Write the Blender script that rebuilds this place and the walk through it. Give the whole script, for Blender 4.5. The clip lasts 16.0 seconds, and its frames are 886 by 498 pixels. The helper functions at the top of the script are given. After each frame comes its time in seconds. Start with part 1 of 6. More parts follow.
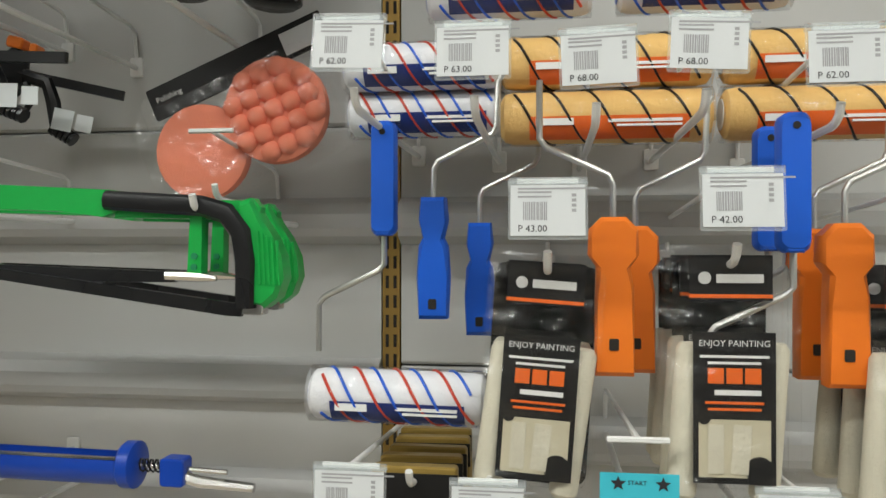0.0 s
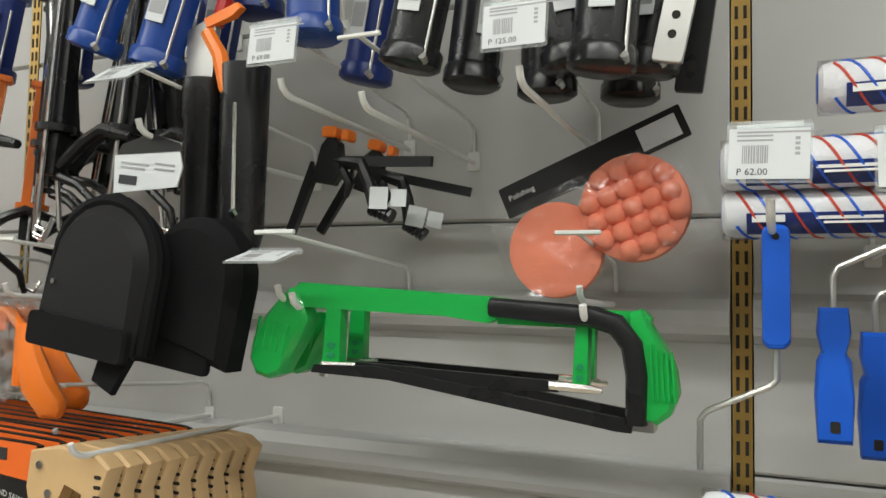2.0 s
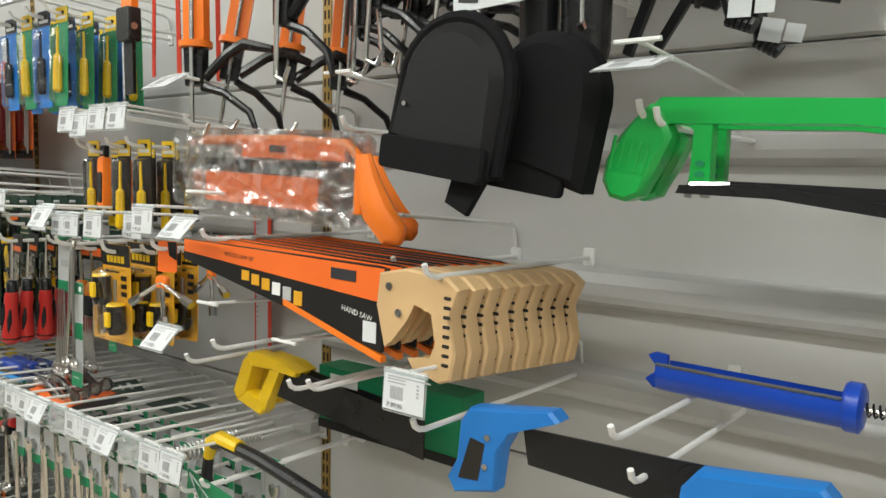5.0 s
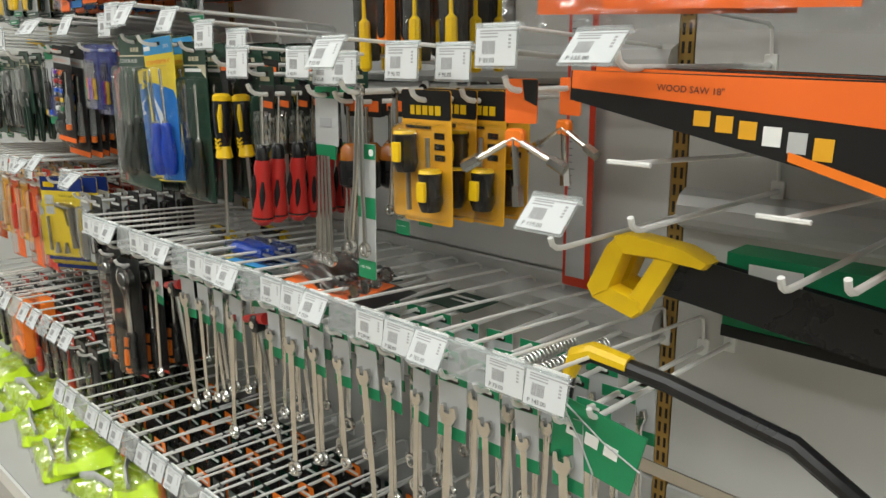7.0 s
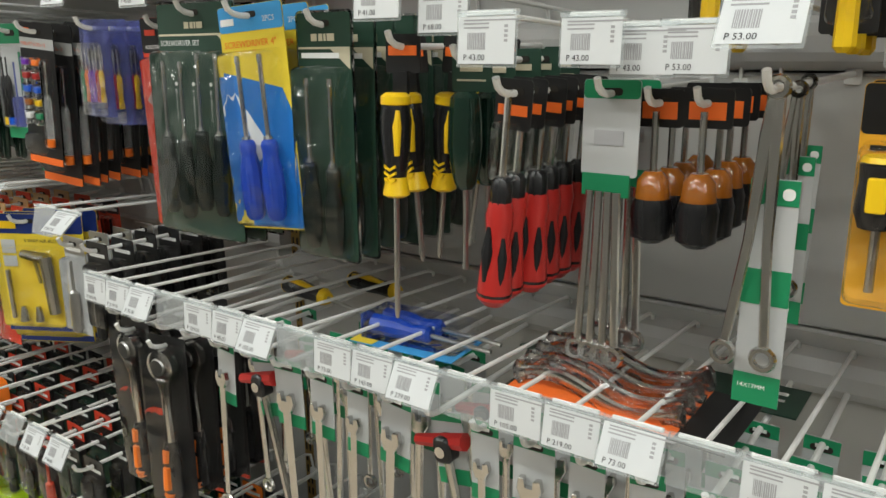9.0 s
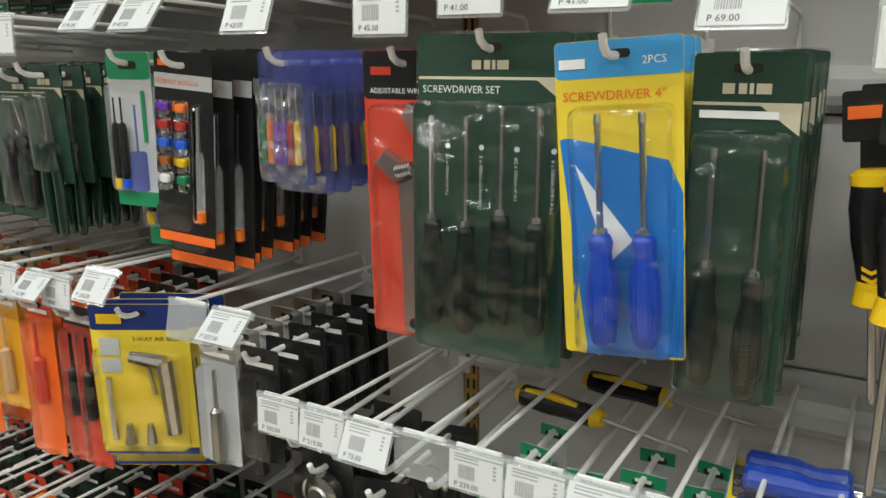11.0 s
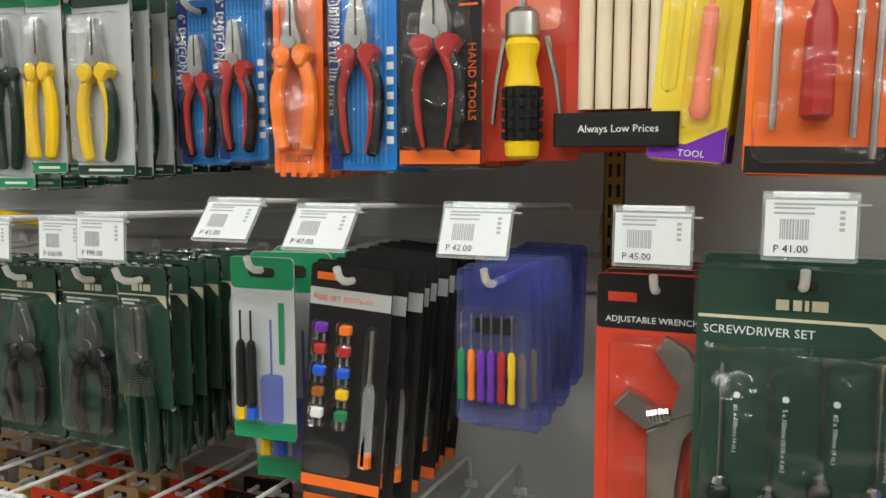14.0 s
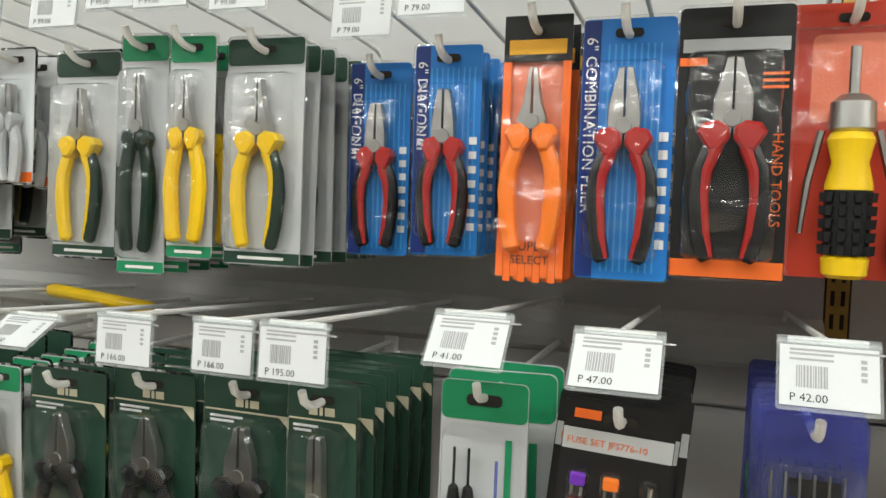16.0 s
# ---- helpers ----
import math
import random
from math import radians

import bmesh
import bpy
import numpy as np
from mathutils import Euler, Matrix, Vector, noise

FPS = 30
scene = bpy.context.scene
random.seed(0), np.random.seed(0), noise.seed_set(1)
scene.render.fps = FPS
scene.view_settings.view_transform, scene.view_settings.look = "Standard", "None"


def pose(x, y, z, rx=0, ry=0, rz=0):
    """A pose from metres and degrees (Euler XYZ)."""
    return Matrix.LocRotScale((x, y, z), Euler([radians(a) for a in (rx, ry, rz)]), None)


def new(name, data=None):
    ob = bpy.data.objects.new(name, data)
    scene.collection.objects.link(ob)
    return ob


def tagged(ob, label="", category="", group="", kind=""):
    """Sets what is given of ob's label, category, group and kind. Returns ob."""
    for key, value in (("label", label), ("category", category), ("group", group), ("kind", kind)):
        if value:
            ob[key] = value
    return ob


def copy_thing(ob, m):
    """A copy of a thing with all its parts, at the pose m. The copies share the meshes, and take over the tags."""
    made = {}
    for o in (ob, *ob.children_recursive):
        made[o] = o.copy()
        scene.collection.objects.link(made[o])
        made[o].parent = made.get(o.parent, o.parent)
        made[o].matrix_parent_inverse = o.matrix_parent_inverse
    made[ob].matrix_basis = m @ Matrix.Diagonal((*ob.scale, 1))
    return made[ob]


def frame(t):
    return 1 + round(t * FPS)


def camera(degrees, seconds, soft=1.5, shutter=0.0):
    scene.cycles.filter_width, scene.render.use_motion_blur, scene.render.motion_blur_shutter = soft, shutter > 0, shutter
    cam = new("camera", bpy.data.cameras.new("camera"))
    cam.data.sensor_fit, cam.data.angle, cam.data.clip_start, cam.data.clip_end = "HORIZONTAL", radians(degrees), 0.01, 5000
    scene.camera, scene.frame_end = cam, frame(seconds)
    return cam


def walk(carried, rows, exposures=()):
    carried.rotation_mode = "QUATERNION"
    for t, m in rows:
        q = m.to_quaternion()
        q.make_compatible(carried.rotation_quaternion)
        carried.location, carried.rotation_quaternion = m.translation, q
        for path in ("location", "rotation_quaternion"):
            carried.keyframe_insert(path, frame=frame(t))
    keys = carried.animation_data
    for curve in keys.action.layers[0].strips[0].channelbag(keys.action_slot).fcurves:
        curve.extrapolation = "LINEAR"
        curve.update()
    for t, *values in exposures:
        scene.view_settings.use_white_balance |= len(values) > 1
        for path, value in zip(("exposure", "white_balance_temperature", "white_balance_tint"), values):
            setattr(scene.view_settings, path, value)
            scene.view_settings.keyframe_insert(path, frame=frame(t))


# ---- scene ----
cam = camera(58.9, 16.0)
METRES, EYE, TILT, LEAN, TURN = 2.9, 1.42, 0.0, 0.0, 7.6
ROWS = [
    (0.0, 0.0, 0.0, 0.0, 0.0, 0.0, -0.0),
    (0.5, -0.0168, 0.0012, 0.0053, 4.29, 0.86, 0.07),
    (1.0, -0.0304, 0.0028, 0.0097, 8.68, 1.75, -0.07),
    (1.5, -0.0423, 0.0033, 0.0136, 12.62, 2.52, -0.41),
    (2.0, -0.0535, 0.0008, 0.018, 15.73, 3.63, -1.1),
    (2.5, -0.0601, -0.0022, 0.0271, 17.39, 4.7, -1.37),
    (3.0, -0.0628, -0.0047, 0.0319, 17.81, 5.51, -1.54),
    (3.5, -0.0698, -0.0081, 0.0306, 19.17, 5.65, -1.85),
    (4.0, -0.0798, -0.0108, 0.0258, 22.96, 3.79, -2.11),
    (4.5, -0.0924, -0.0085, 0.0136, 27.01, -0.67, -1.71),
    (5.0, -0.1067, -0.0034, -0.0047, 31.0, -5.3, -1.0),
    (7.5, -0.3503, 0.0299, -0.034, 37.57, -14.34, 0.62),
    (8.0, -0.4026, 0.0379, -0.031, 37.31, -14.53, 0.65),
    (8.5, -0.4689, 0.0583, -0.0318, 33.24, -14.6, 0.7),
    (9.0, -0.5318, 0.0682, -0.037, 28.06, -14.89, 0.83),
    (9.5, -0.6017, 0.0699, -0.0327, 24.3, -15.41, 0.72),
    (10.0, -0.6451, 0.0796, -0.0324, 24.34, -15.6, 0.69),
    (12.5, -0.793, 0.1139, 0.0028, 15.78, -10.89, 1.0),
    (13.0, -0.8033, 0.1118, 0.0075, 14.86, -9.12, 0.68),
    (13.5, -0.8189, 0.1069, 0.0116, 14.66, -8.3, 0.46),
    (14.0, -0.838, 0.115, 0.0119, 13.99, -7.22, 0.35),
    (14.5, -0.8686, 0.1398, 0.0148, 11.61, -5.8, -0.34),
    (15.0, -0.8857, 0.1526, 0.0193, 10.02, -4.92, -1.34),
    (15.5, -0.9082, 0.1502, 0.0199, 9.16, -4.26, -1.73),
    (16.0, -0.9314, 0.1459, 0.0245, 11.95, -3.32, -1.74),
]
walk(cam, [(t, pose(0, 0, EYE, TILT, LEAN, TURN) @ pose(METRES * x, METRES * y, METRES * z, 90 + pitch, roll, yaw)) for t, x, y, z, yaw, pitch, roll in ROWS],
     exposures=[(0.0, -0.46), (1.5, -0.4), (3.5, -0.2), (5.0, -0.14), (8.0, -0.4), (10.0, -0.3), (12.5, -0.32), (13.5, -0.32), (14.5, -0.17), (15.5, -0.24), (16.0, -0.14)])

# ---- light: the shop's ceiling tubes ----
world = bpy.data.worlds.new("shop_air")
scene.world = world
world.use_nodes = True
world.node_tree.nodes["Background"].inputs[0].default_value = (0.9, 0.95, 1.0, 1)
world.node_tree.nodes["Background"].inputs[1].default_value = 0.02


def tube_lamp(x, y, z, power):
    d = bpy.data.lights.new("tube_light", "AREA")
    d.shape, d.size, d.size_y, d.energy, d.color = "RECTANGLE", 1.15, 0.07, power, (0.96, 1.0, 0.95)
    tagged(new("tube_light", d), "white ceiling tube light above the aisle", "light").matrix_world = pose(x, y, z)


for lx in (-5.4, -3.9, -2.4, -0.9, 0.6, 2.1):
    tube_lamp(lx, -0.75, 2.93, 23)
    tube_lamp(lx, -2.1, 2.93, 9)


# ---- materials ----
def mat(name, color, rough=0.5, metal=0.0, var=0.08, scale=40.0, bump=0.05, coat=0.0, fine=400.0, spec=0.4):
    m = bpy.data.materials.new(name)
    m.use_nodes = True
    n, l = m.node_tree.nodes, m.node_tree.links
    b = n["Principled BSDF"]
    b.inputs["Metallic"].default_value = metal
    b.inputs["Coat Weight"].default_value = coat
    b.inputs["Specular IOR Level"].default_value = spec
    tc = n.new("ShaderNodeTexCoord")
    big, small = n.new("ShaderNodeTexNoise"), n.new("ShaderNodeTexNoise")
    big.inputs["Scale"].default_value, small.inputs["Scale"].default_value = scale * 0.25, fine
    big.inputs["Detail"].default_value = 5
    l.new(tc.outputs["Object"], big.inputs["Vector"])
    l.new(tc.outputs["Object"], small.inputs["Vector"])
    ramp = n.new("ShaderNodeMix")
    ramp.data_type = "RGBA"
    ramp.inputs[6].default_value = (*[c * (1 - var * 1.6) for c in color], 1)
    ramp.inputs[7].default_value = (*[min(1, c * (1 + var * 1.2)) for c in color], 1)
    l.new(big.outputs["Fac"], ramp.inputs[0])
    l.new(ramp.outputs[2], b.inputs["Base Color"])
    mr = n.new("ShaderNodeMapRange")
    mr.inputs[3].default_value, mr.inputs[4].default_value = max(0.02, rough * 0.75), min(1, rough * 1.25)
    l.new(big.outputs["Fac"], mr.inputs[0])
    l.new(mr.outputs[0], b.inputs["Roughness"])
    if bump:
        bp = n.new("ShaderNodeBump")
        bp.inputs["Strength"].default_value, bp.inputs["Distance"].default_value = bump, 0.001
        l.new(small.outputs["Fac"], bp.inputs["Height"])
        l.new(bp.outputs[0], b.inputs["Normal"])
    return m


def clear(name, tint=(1, 1, 1), gloss=0.09, rough=0.08, wrinkle=0.0, milk=0.0, strength=0.55):
    m = bpy.data.materials.new(name)
    m.use_nodes = True
    n, l = m.node_tree.nodes, m.node_tree.links
    out = n["Material Output"]
    n.remove(n["Principled BSDF"])
    tr, gl, mx, fr = n.new("ShaderNodeBsdfTransparent"), n.new("ShaderNodeBsdfGlossy"), n.new("ShaderNodeMixShader"), n.new("ShaderNodeFresnel")
    tr.inputs[0].default_value = (*tint, 1)
    gl.inputs["Roughness"].default_value = rough
    fr.inputs[0].default_value = 1.45 + gloss
    if wrinkle:
        tc, no, bp = n.new("ShaderNodeTexCoord"), n.new("ShaderNodeTexNoise"), n.new("ShaderNodeBump")
        no.inputs["Scale"].default_value, no.inputs["Detail"].default_value = 28, 1.5
        bp.inputs["Strength"].default_value, bp.inputs["Distance"].default_value = wrinkle, 0.02
        l.new(tc.outputs["Object"], no.inputs[0])
        l.new(no.outputs[0], bp.inputs["Height"])
        l.new(bp.outputs[0], gl.inputs["Normal"])
    sc = n.new("ShaderNodeMath")
    sc.operation = "MULTIPLY"
    sc.inputs[1].default_value = strength
    l.new(fr.outputs[0], sc.inputs[0])
    l.new(sc.outputs[0], mx.inputs[0])
    l.new(tr.outputs[0], mx.inputs[1])
    l.new(gl.outputs[0], mx.inputs[2])
    last = mx
    if milk:
        df, m2 = n.new("ShaderNodeBsdfDiffuse"), n.new("ShaderNodeMixShader")
        df.inputs[0].default_value, m2.inputs[0].default_value = (*[c * 0.85 for c in tint], 1), milk
        l.new(mx.outputs[0], m2.inputs[1])
        l.new(df.outputs[0], m2.inputs[2])
        last = m2
    l.new(last.outputs[0], out.inputs[0])
    return m


PANEL = mat("grey_panel", (0.50, 0.50, 0.485), 0.45, 0, 0.05, 12, 0.05)
STEEL_PANEL = mat("grey_rail_paint", (0.46, 0.46, 0.45), 0.4, 0, 0.05)
SLOT = mat("slot_dark", (0.02, 0.016, 0.012), 0.8)
BRASS = mat("yellow_zinc", (0.40, 0.25, 0.07), 0.4, 0.6, 0.15)
WHITE = mat("white_coated_wire", (0.74, 0.74, 0.72), 0.35, 0, 0.06)
PAPER = mat("paper_white", (0.64, 0.66, 0.67), 0.6, 0, 0.02)
INK = mat("print_black", (0.03, 0.03, 0.035), 0.5)
GREYINK = mat("print_grey", (0.35, 0.35, 0.36), 0.5)
WINK = mat("print_white", (0.78, 0.78, 0.76), 0.5)
CLEAR = clear("clear_blister", wrinkle=0.8, rough=0.07, gloss=0.12, strength=1.3)
POLY = clear("clear_bag", wrinkle=1.0, rough=0.12, gloss=0.1, strength=0.5)
HOLD = clear("clear_tag_holder", (0.96, 0.98, 0.98), milk=0.14)
BLUEBAG = clear("blue_bag", (0.48, 0.52, 0.88), wrinkle=0.5, milk=0.08)
CHROME = mat("chrome", (0.62, 0.61, 0.59), 0.2, 1.0, 0.08)
STEEL = mat("tool_steel", (0.48, 0.47, 0.45), 0.34, 1.0, 0.1)
ZINC = mat("zinc_wire", (0.55, 0.55, 0.53), 0.3, 0.8, 0.1)
BLACK = mat("black_plastic", (0.012, 0.012, 0.013), 0.28, 0, 0.2)
RUBBER = mat("black_rubber", (0.010, 0.010, 0.011), 0.6, 0, 0.2, bump=0.3, spec=0.25)
FABRIC = mat("black_fabric", (0.009, 0.009, 0.010), 0.9, 0, 0.3, bump=0.5, fine=900, spec=0.12)
BLACKCARD = mat("black_card", (0.014, 0.0135, 0.0135), 0.4, 0, 0.15, spec=0.3)
DGREEN = mat("dark_green_card", (0.018, 0.05, 0.032), 0.4, 0, 0.1)
DGREENP = mat("dark_green_plastic", (0.006, 0.024, 0.015), 0.16, 0, 0.2, spec=0.6)
BOTTLE = mat("bottle_green_plastic", (0.004, 0.011, 0.008), 0.14, 0, 0.2, bump=0, spec=0.7)
GREEN = mat("bright_green_paint", (0.008, 0.36, 0.06), 0.3, 0, 0.08, coat=0.3)
GREENCARD = mat("green_card", (0.01, 0.22, 0.09), 0.45)
CREAM = mat("cream_print", (0.55, 0.50, 0.36), 0.5)
ORANGE = mat("orange_plastic", (0.86, 0.20, 0.02), 0.35, 0, 0.06)
ORANGEP = mat("orange_print", (0.82, 0.15, 0.02), 0.45, 0, 0.06)
SALMON = mat("orange_foam", (0.82, 0.25, 0.15), 0.8, 0, 0.06, bump=0.4)
REDCARD = mat("red_card", (0.58, 0.05, 0.022), 0.45)
RED = mat("red_plastic", (0.42, 0.022, 0.018), 0.35)
BLUE = mat("blue_plastic", (0.010, 0.06, 0.42), 0.3, 0, 0.1)
GUNBLUE = mat("gun_blue_paint", (0.012, 0.055, 0.27), 0.3, 0, 0.1)
BRIGHTBLUE = mat("bright_blue_plastic", (0.012, 0.11, 0.62), 0.35, 0, 0.08)
NAVY = mat("navy_paint", (0.010, 0.028, 0.16), 0.35, 0, 0.12)
BLUECARD = mat("blue_card", (0.015, 0.17, 0.52), 0.4)
LTBLUE = mat("light_blue_card", (0.05, 0.30, 0.62), 0.45)
YELLOW = mat("yellow_card", (0.74, 0.56, 0.04), 0.45)
YELP = mat("yellow_plastic", (0.80, 0.52, 0.01), 0.35)
AMBERCARD = mat("amber_card", (0.72, 0.36, 0.02), 0.45)
AMBER = mat("amber_plastic", (0.35, 0.11, 0.01), 0.15, 0, 0.2, coat=0.5)
WOOD = mat("saw_handle_wood", (0.60, 0.40, 0.20), 0.5, 0, 0.15, 60, 0.1)
STICK = mat("pale_wood", (0.68, 0.58, 0.42), 0.55, 0, 0.08, 80)
FLEECE = mat("white_fleece", (0.74, 0.74, 0.76), 0.95, 0, 0.06, 60, 0.9, fine=250)
YFLEECE = mat("yellow_fleece", (0.78, 0.50, 0.18), 0.95, 0, 0.1, 60, 0.9, fine=250)
CREAMNAP = mat("cream_fleece", (0.62, 0.58, 0.46), 0.95, 0, 0.1, 60, 0.9, fine=250)
NEON = mat("neon_yellow", (0.58, 0.82, 0.02), 0.5)
GREY = mat("grey_print", (0.45, 0.46, 0.46), 0.5)
PURPLE = mat("purple_plastic", (0.16, 0.03, 0.40), 0.35)
FLOOR = mat("floor_tile", (0.52, 0.44, 0.34), 0.3, 0, 0.06, 8)
CEIL = mat("ceiling_white", (0.75, 0.75, 0.73), 0.8)
GOLD = mat("gold_box", (0.40, 0.27, 0.07), 0.35, 0.4)
TEALTAG = mat("cyan_paper", (0.05, 0.50, 0.62), 0.5)
LAMP = bpy.data.materials.new("lamp_diffuser")
LAMP.use_nodes = True
LAMP.node_tree.nodes["Principled BSDF"].inputs["Emission Strength"].default_value = 10
LAMP.node_tree.nodes["Principled BSDF"].inputs["Emission Color"].default_value = (1, 0.97, 0.92, 1)


# ---- mesh helpers (millimetres in, metres out) ----
class M:
    def __init__(self):
        self.v, self.f = [], []

    def add(self, v, f):
        k = len(self.v)
        self.v += [(x / 1000, y / 1000, z / 1000) for x, y, z in v]
        self.f += [[i + k for i in q] for q in f]
        return self

    def prism(self, pts, y0, y1, ch=0.0):
        """An outline in x, z, counter-clockwise as seen from the front, from depth y0 (front) to y1, its front edge chamfered by ch."""
        n = len(pts)
        cx, cz = sum(p[0] for p in pts) / n, sum(p[1] for p in pts) / n
        rings = []
        if ch:
            inn = []
            for x, z in pts:
                d = math.hypot(x - cx, z - cz) or 1
                inn.append((x - (x - cx) / d * ch, z - (z - cz) / d * ch))
            rings = [(inn, y0), (pts, y0 + ch), (pts, y1)]
        else:
            rings = [(pts, y0), (pts, y1)]
        v = [(x, y, z) for ring, y in rings for x, z in ring]
        f = [list(range(n)), list(range(len(v) - 1, len(v) - n - 1, -1))]
        for r in range(len(rings) - 1):
            for i in range(n):
                j = (i + 1) % n
                f.append([r * n + i, (r + 1) * n + i, (r + 1) * n + j, r * n + j])
        return self.add(v, f)

    def dome(self, x0, x1, z0, z1, depth, rad, rim):
        """An open-backed clear bubble: walls, a rounded shoulder and a front face."""
        rings = []
        for inset, y in ((0, -0.6), (rim * 0.15, -depth + rim), (rim * 0.45, -depth + rim * 0.3), (rim * 1.1, -depth)):
            pts = []
            r = max(1.0, rad - inset * 0.5)
            for cx, cz, a in ((x1 - inset - r, z0 + inset + r, -90), (x1 - inset - r, z1 - inset - r, 0), (x0 + inset + r, z1 - inset - r, 90), (x0 + inset + r, z0 + inset + r, 180)):
                for i in range(5):
                    t = radians(a + 22.5 * i)
                    pts.append((cx + r * math.cos(t), y, cz + r * math.sin(t)))
            rings.append(pts)
        n = len(rings[0])
        f = [[k * n + i, (k + 1) * n + i, (k + 1) * n + (i + 1) % n, k * n + (i + 1) % n] for k in range(3) for i in range(n)]
        return self.add([p for g in rings for p in g], f + [list(range(3 * n, 4 * n))])

    def lump(self, w, d, h, seed, n=12):
        """A soft heap on a flat base with an uneven top."""
        v, f = [], []
        for j in range(n + 1):
            for i in range(n + 1):
                u, t = i / n * 2 - 1, j / n * 2 - 1
                e = max(0.0, 1 - max(abs(u), abs(t)) ** 4)
                k = noise.noise(Vector((u * 1.7 + seed, t * 1.7, seed * 0.37))) + 0.5 * noise.noise(Vector((u * 5, t * 5 + seed, 3.1)))
                q = 1 + 0.10 * noise.noise(Vector((u * 2, t * 2, seed + 9)))
                v.append((u * w * q, t * d * q, e ** 0.5 * h * (0.8 + 0.45 * k)))
        m = n + 1
        for j in range(n):
            for i in range(n):
                f.append([j * m + i, j * m + i + 1, (j + 1) * m + i + 1, (j + 1) * m + i])
        edge = [i for i in range(m)] + [j * m + n for j in range(1, m)] + [n * m + i for i in range(n - 1, -1, -1)] + [j * m for j in range(n - 1, 0, -1)]
        f.append(edge[::-1])
        return self.add(v, f)

    def box(self, x0, x1, y0, y1, z0, z1, ch=0.0):
        return self.prism([(x0, z0), (x1, z0), (x1, z1), (x0, z1)], y0, y1, ch)

    def rbox(self, x0, x1, y0, y1, z0, z1, r=5, ch=0.0, seg=4):
        pts = []
        for cx, cz, a in ((x1 - r, z0 + r, -90), (x1 - r, z1 - r, 0), (x0 + r, z1 - r, 90), (x0 + r, z0 + r, 180)):
            for i in range(seg + 1):
                b = radians(a + 90 * i / seg)
                pts.append((cx + r * math.cos(b), cz + r * math.sin(b)))
        return self.prism(pts, y0, y1, ch)

    def tube(self, pts, r, seg=8, flat=1.0):
        """A round bar through points; r one radius or one for each; flat squeezes it in depth."""
        pts = [Vector(p) for p in pts]
        rr = r if isinstance(r, (list, tuple)) else [r] * len(pts)
        v, f, n = [], [], len(pts)
        up = None
        for i, p in enumerate(pts):
            d = (pts[min(i + 1, n - 1)] - pts[max(i - 1, 0)]).normalized()
            if up is None:
                up = Vector((0, 1, 0)) if abs(d.y) < 0.9 else Vector((1, 0, 0))
            a = d.cross(up).normalized()
            b = a.cross(d).normalized()
            up = b
            for k in range(seg):
                t = 2 * math.pi * k / seg
                v.append(p + a * (rr[i] * math.cos(t)) + b * (rr[i] * flat * math.sin(t)))
        for i in range(n - 1):
            for k in range(seg):
                j = (k + 1) % seg
                f.append([i * seg + k, i * seg + j, (i + 1) * seg + j, (i + 1) * seg + k])
        f += [list(range(seg - 1, -1, -1)), list(range((n - 1) * seg, n * seg))]
        return self.add([tuple(p) for p in v], f)


def part(name, m, material, parent=None, label="", smooth=True):
    me = bpy.data.meshes.new(name)
    me.from_pydata(m.v, [], m.f)
    bm = bmesh.new()
    bm.from_mesh(me)
    bmesh.ops.recalc_face_normals(bm, faces=bm.faces)
    bm.to_mesh(me)
    bm.free()
    me.materials.append(material)
    if smooth:
        me.polygons.foreach_set("use_smooth", [True] * len(me.polygons))
        me.set_sharp_from_angle(angle=radians(35))
    ob = new(name, me)
    ob.parent = parent
    if material.name.startswith(("clear", "blue_bag")):
        ob.visible_shadow = False
    if label:
        ob["label"] = label
    return ob


TEXTS = {}


def text(name, words, size, x, z, y, material, parent, turn=0.0, align="LEFT"):
    """Printed words on a front face, lower left (or centre) at x, z in millimetres."""
    key = (words, size, align, material.name)
    if key not in TEXTS:
        c = bpy.data.curves.new("words", "FONT")
        c.body, c.size, c.align_x, c.resolution_u = words, size / 1000, align, 2
        o = bpy.data.objects.new("words", c)
        scene.collection.objects.link(o)
        me = bpy.data.meshes.new_from_object(o.evaluated_get(bpy.context.evaluated_depsgraph_get()))
        bpy.data.objects.remove(o)
        me.materials.clear()
        me.materials.append(material)
        TEXTS[key] = me
    ob = new(name, TEXTS[key])
    ob.parent = parent
    ob.matrix_basis = pose(x / 1000, y / 1000, z / 1000, 90, 0, 0) @ pose(0, 0, 0, 0, 0, turn)
    return ob


def thing(name, label, category, group=""):
    return tagged(new(name), label, category, group)


MADE = {}


def place(key, build, m, *args):
    """Builds a thing once, and copies it from then on."""
    if key in MADE:
        return copy_thing(MADE[key], m)
    ob = build(*args)
    ob.matrix_basis = m
    MADE[key] = ob
    return ob


rnd = random.Random(4)
WALL = 0.985

# ---- the setting ----
DZ = EYE - 1.5


def slab(name, x0, x1, y0, y1, z0, z1, material, parent=None, label=""):
    ob = part(name, M().box(x0 * 1000, x1 * 1000, y0 * 1000, y1 * 1000, z0 * 1000, z1 * 1000), material, parent, label)
    if not parent:
        tagged(ob, kind="structure")
    return ob


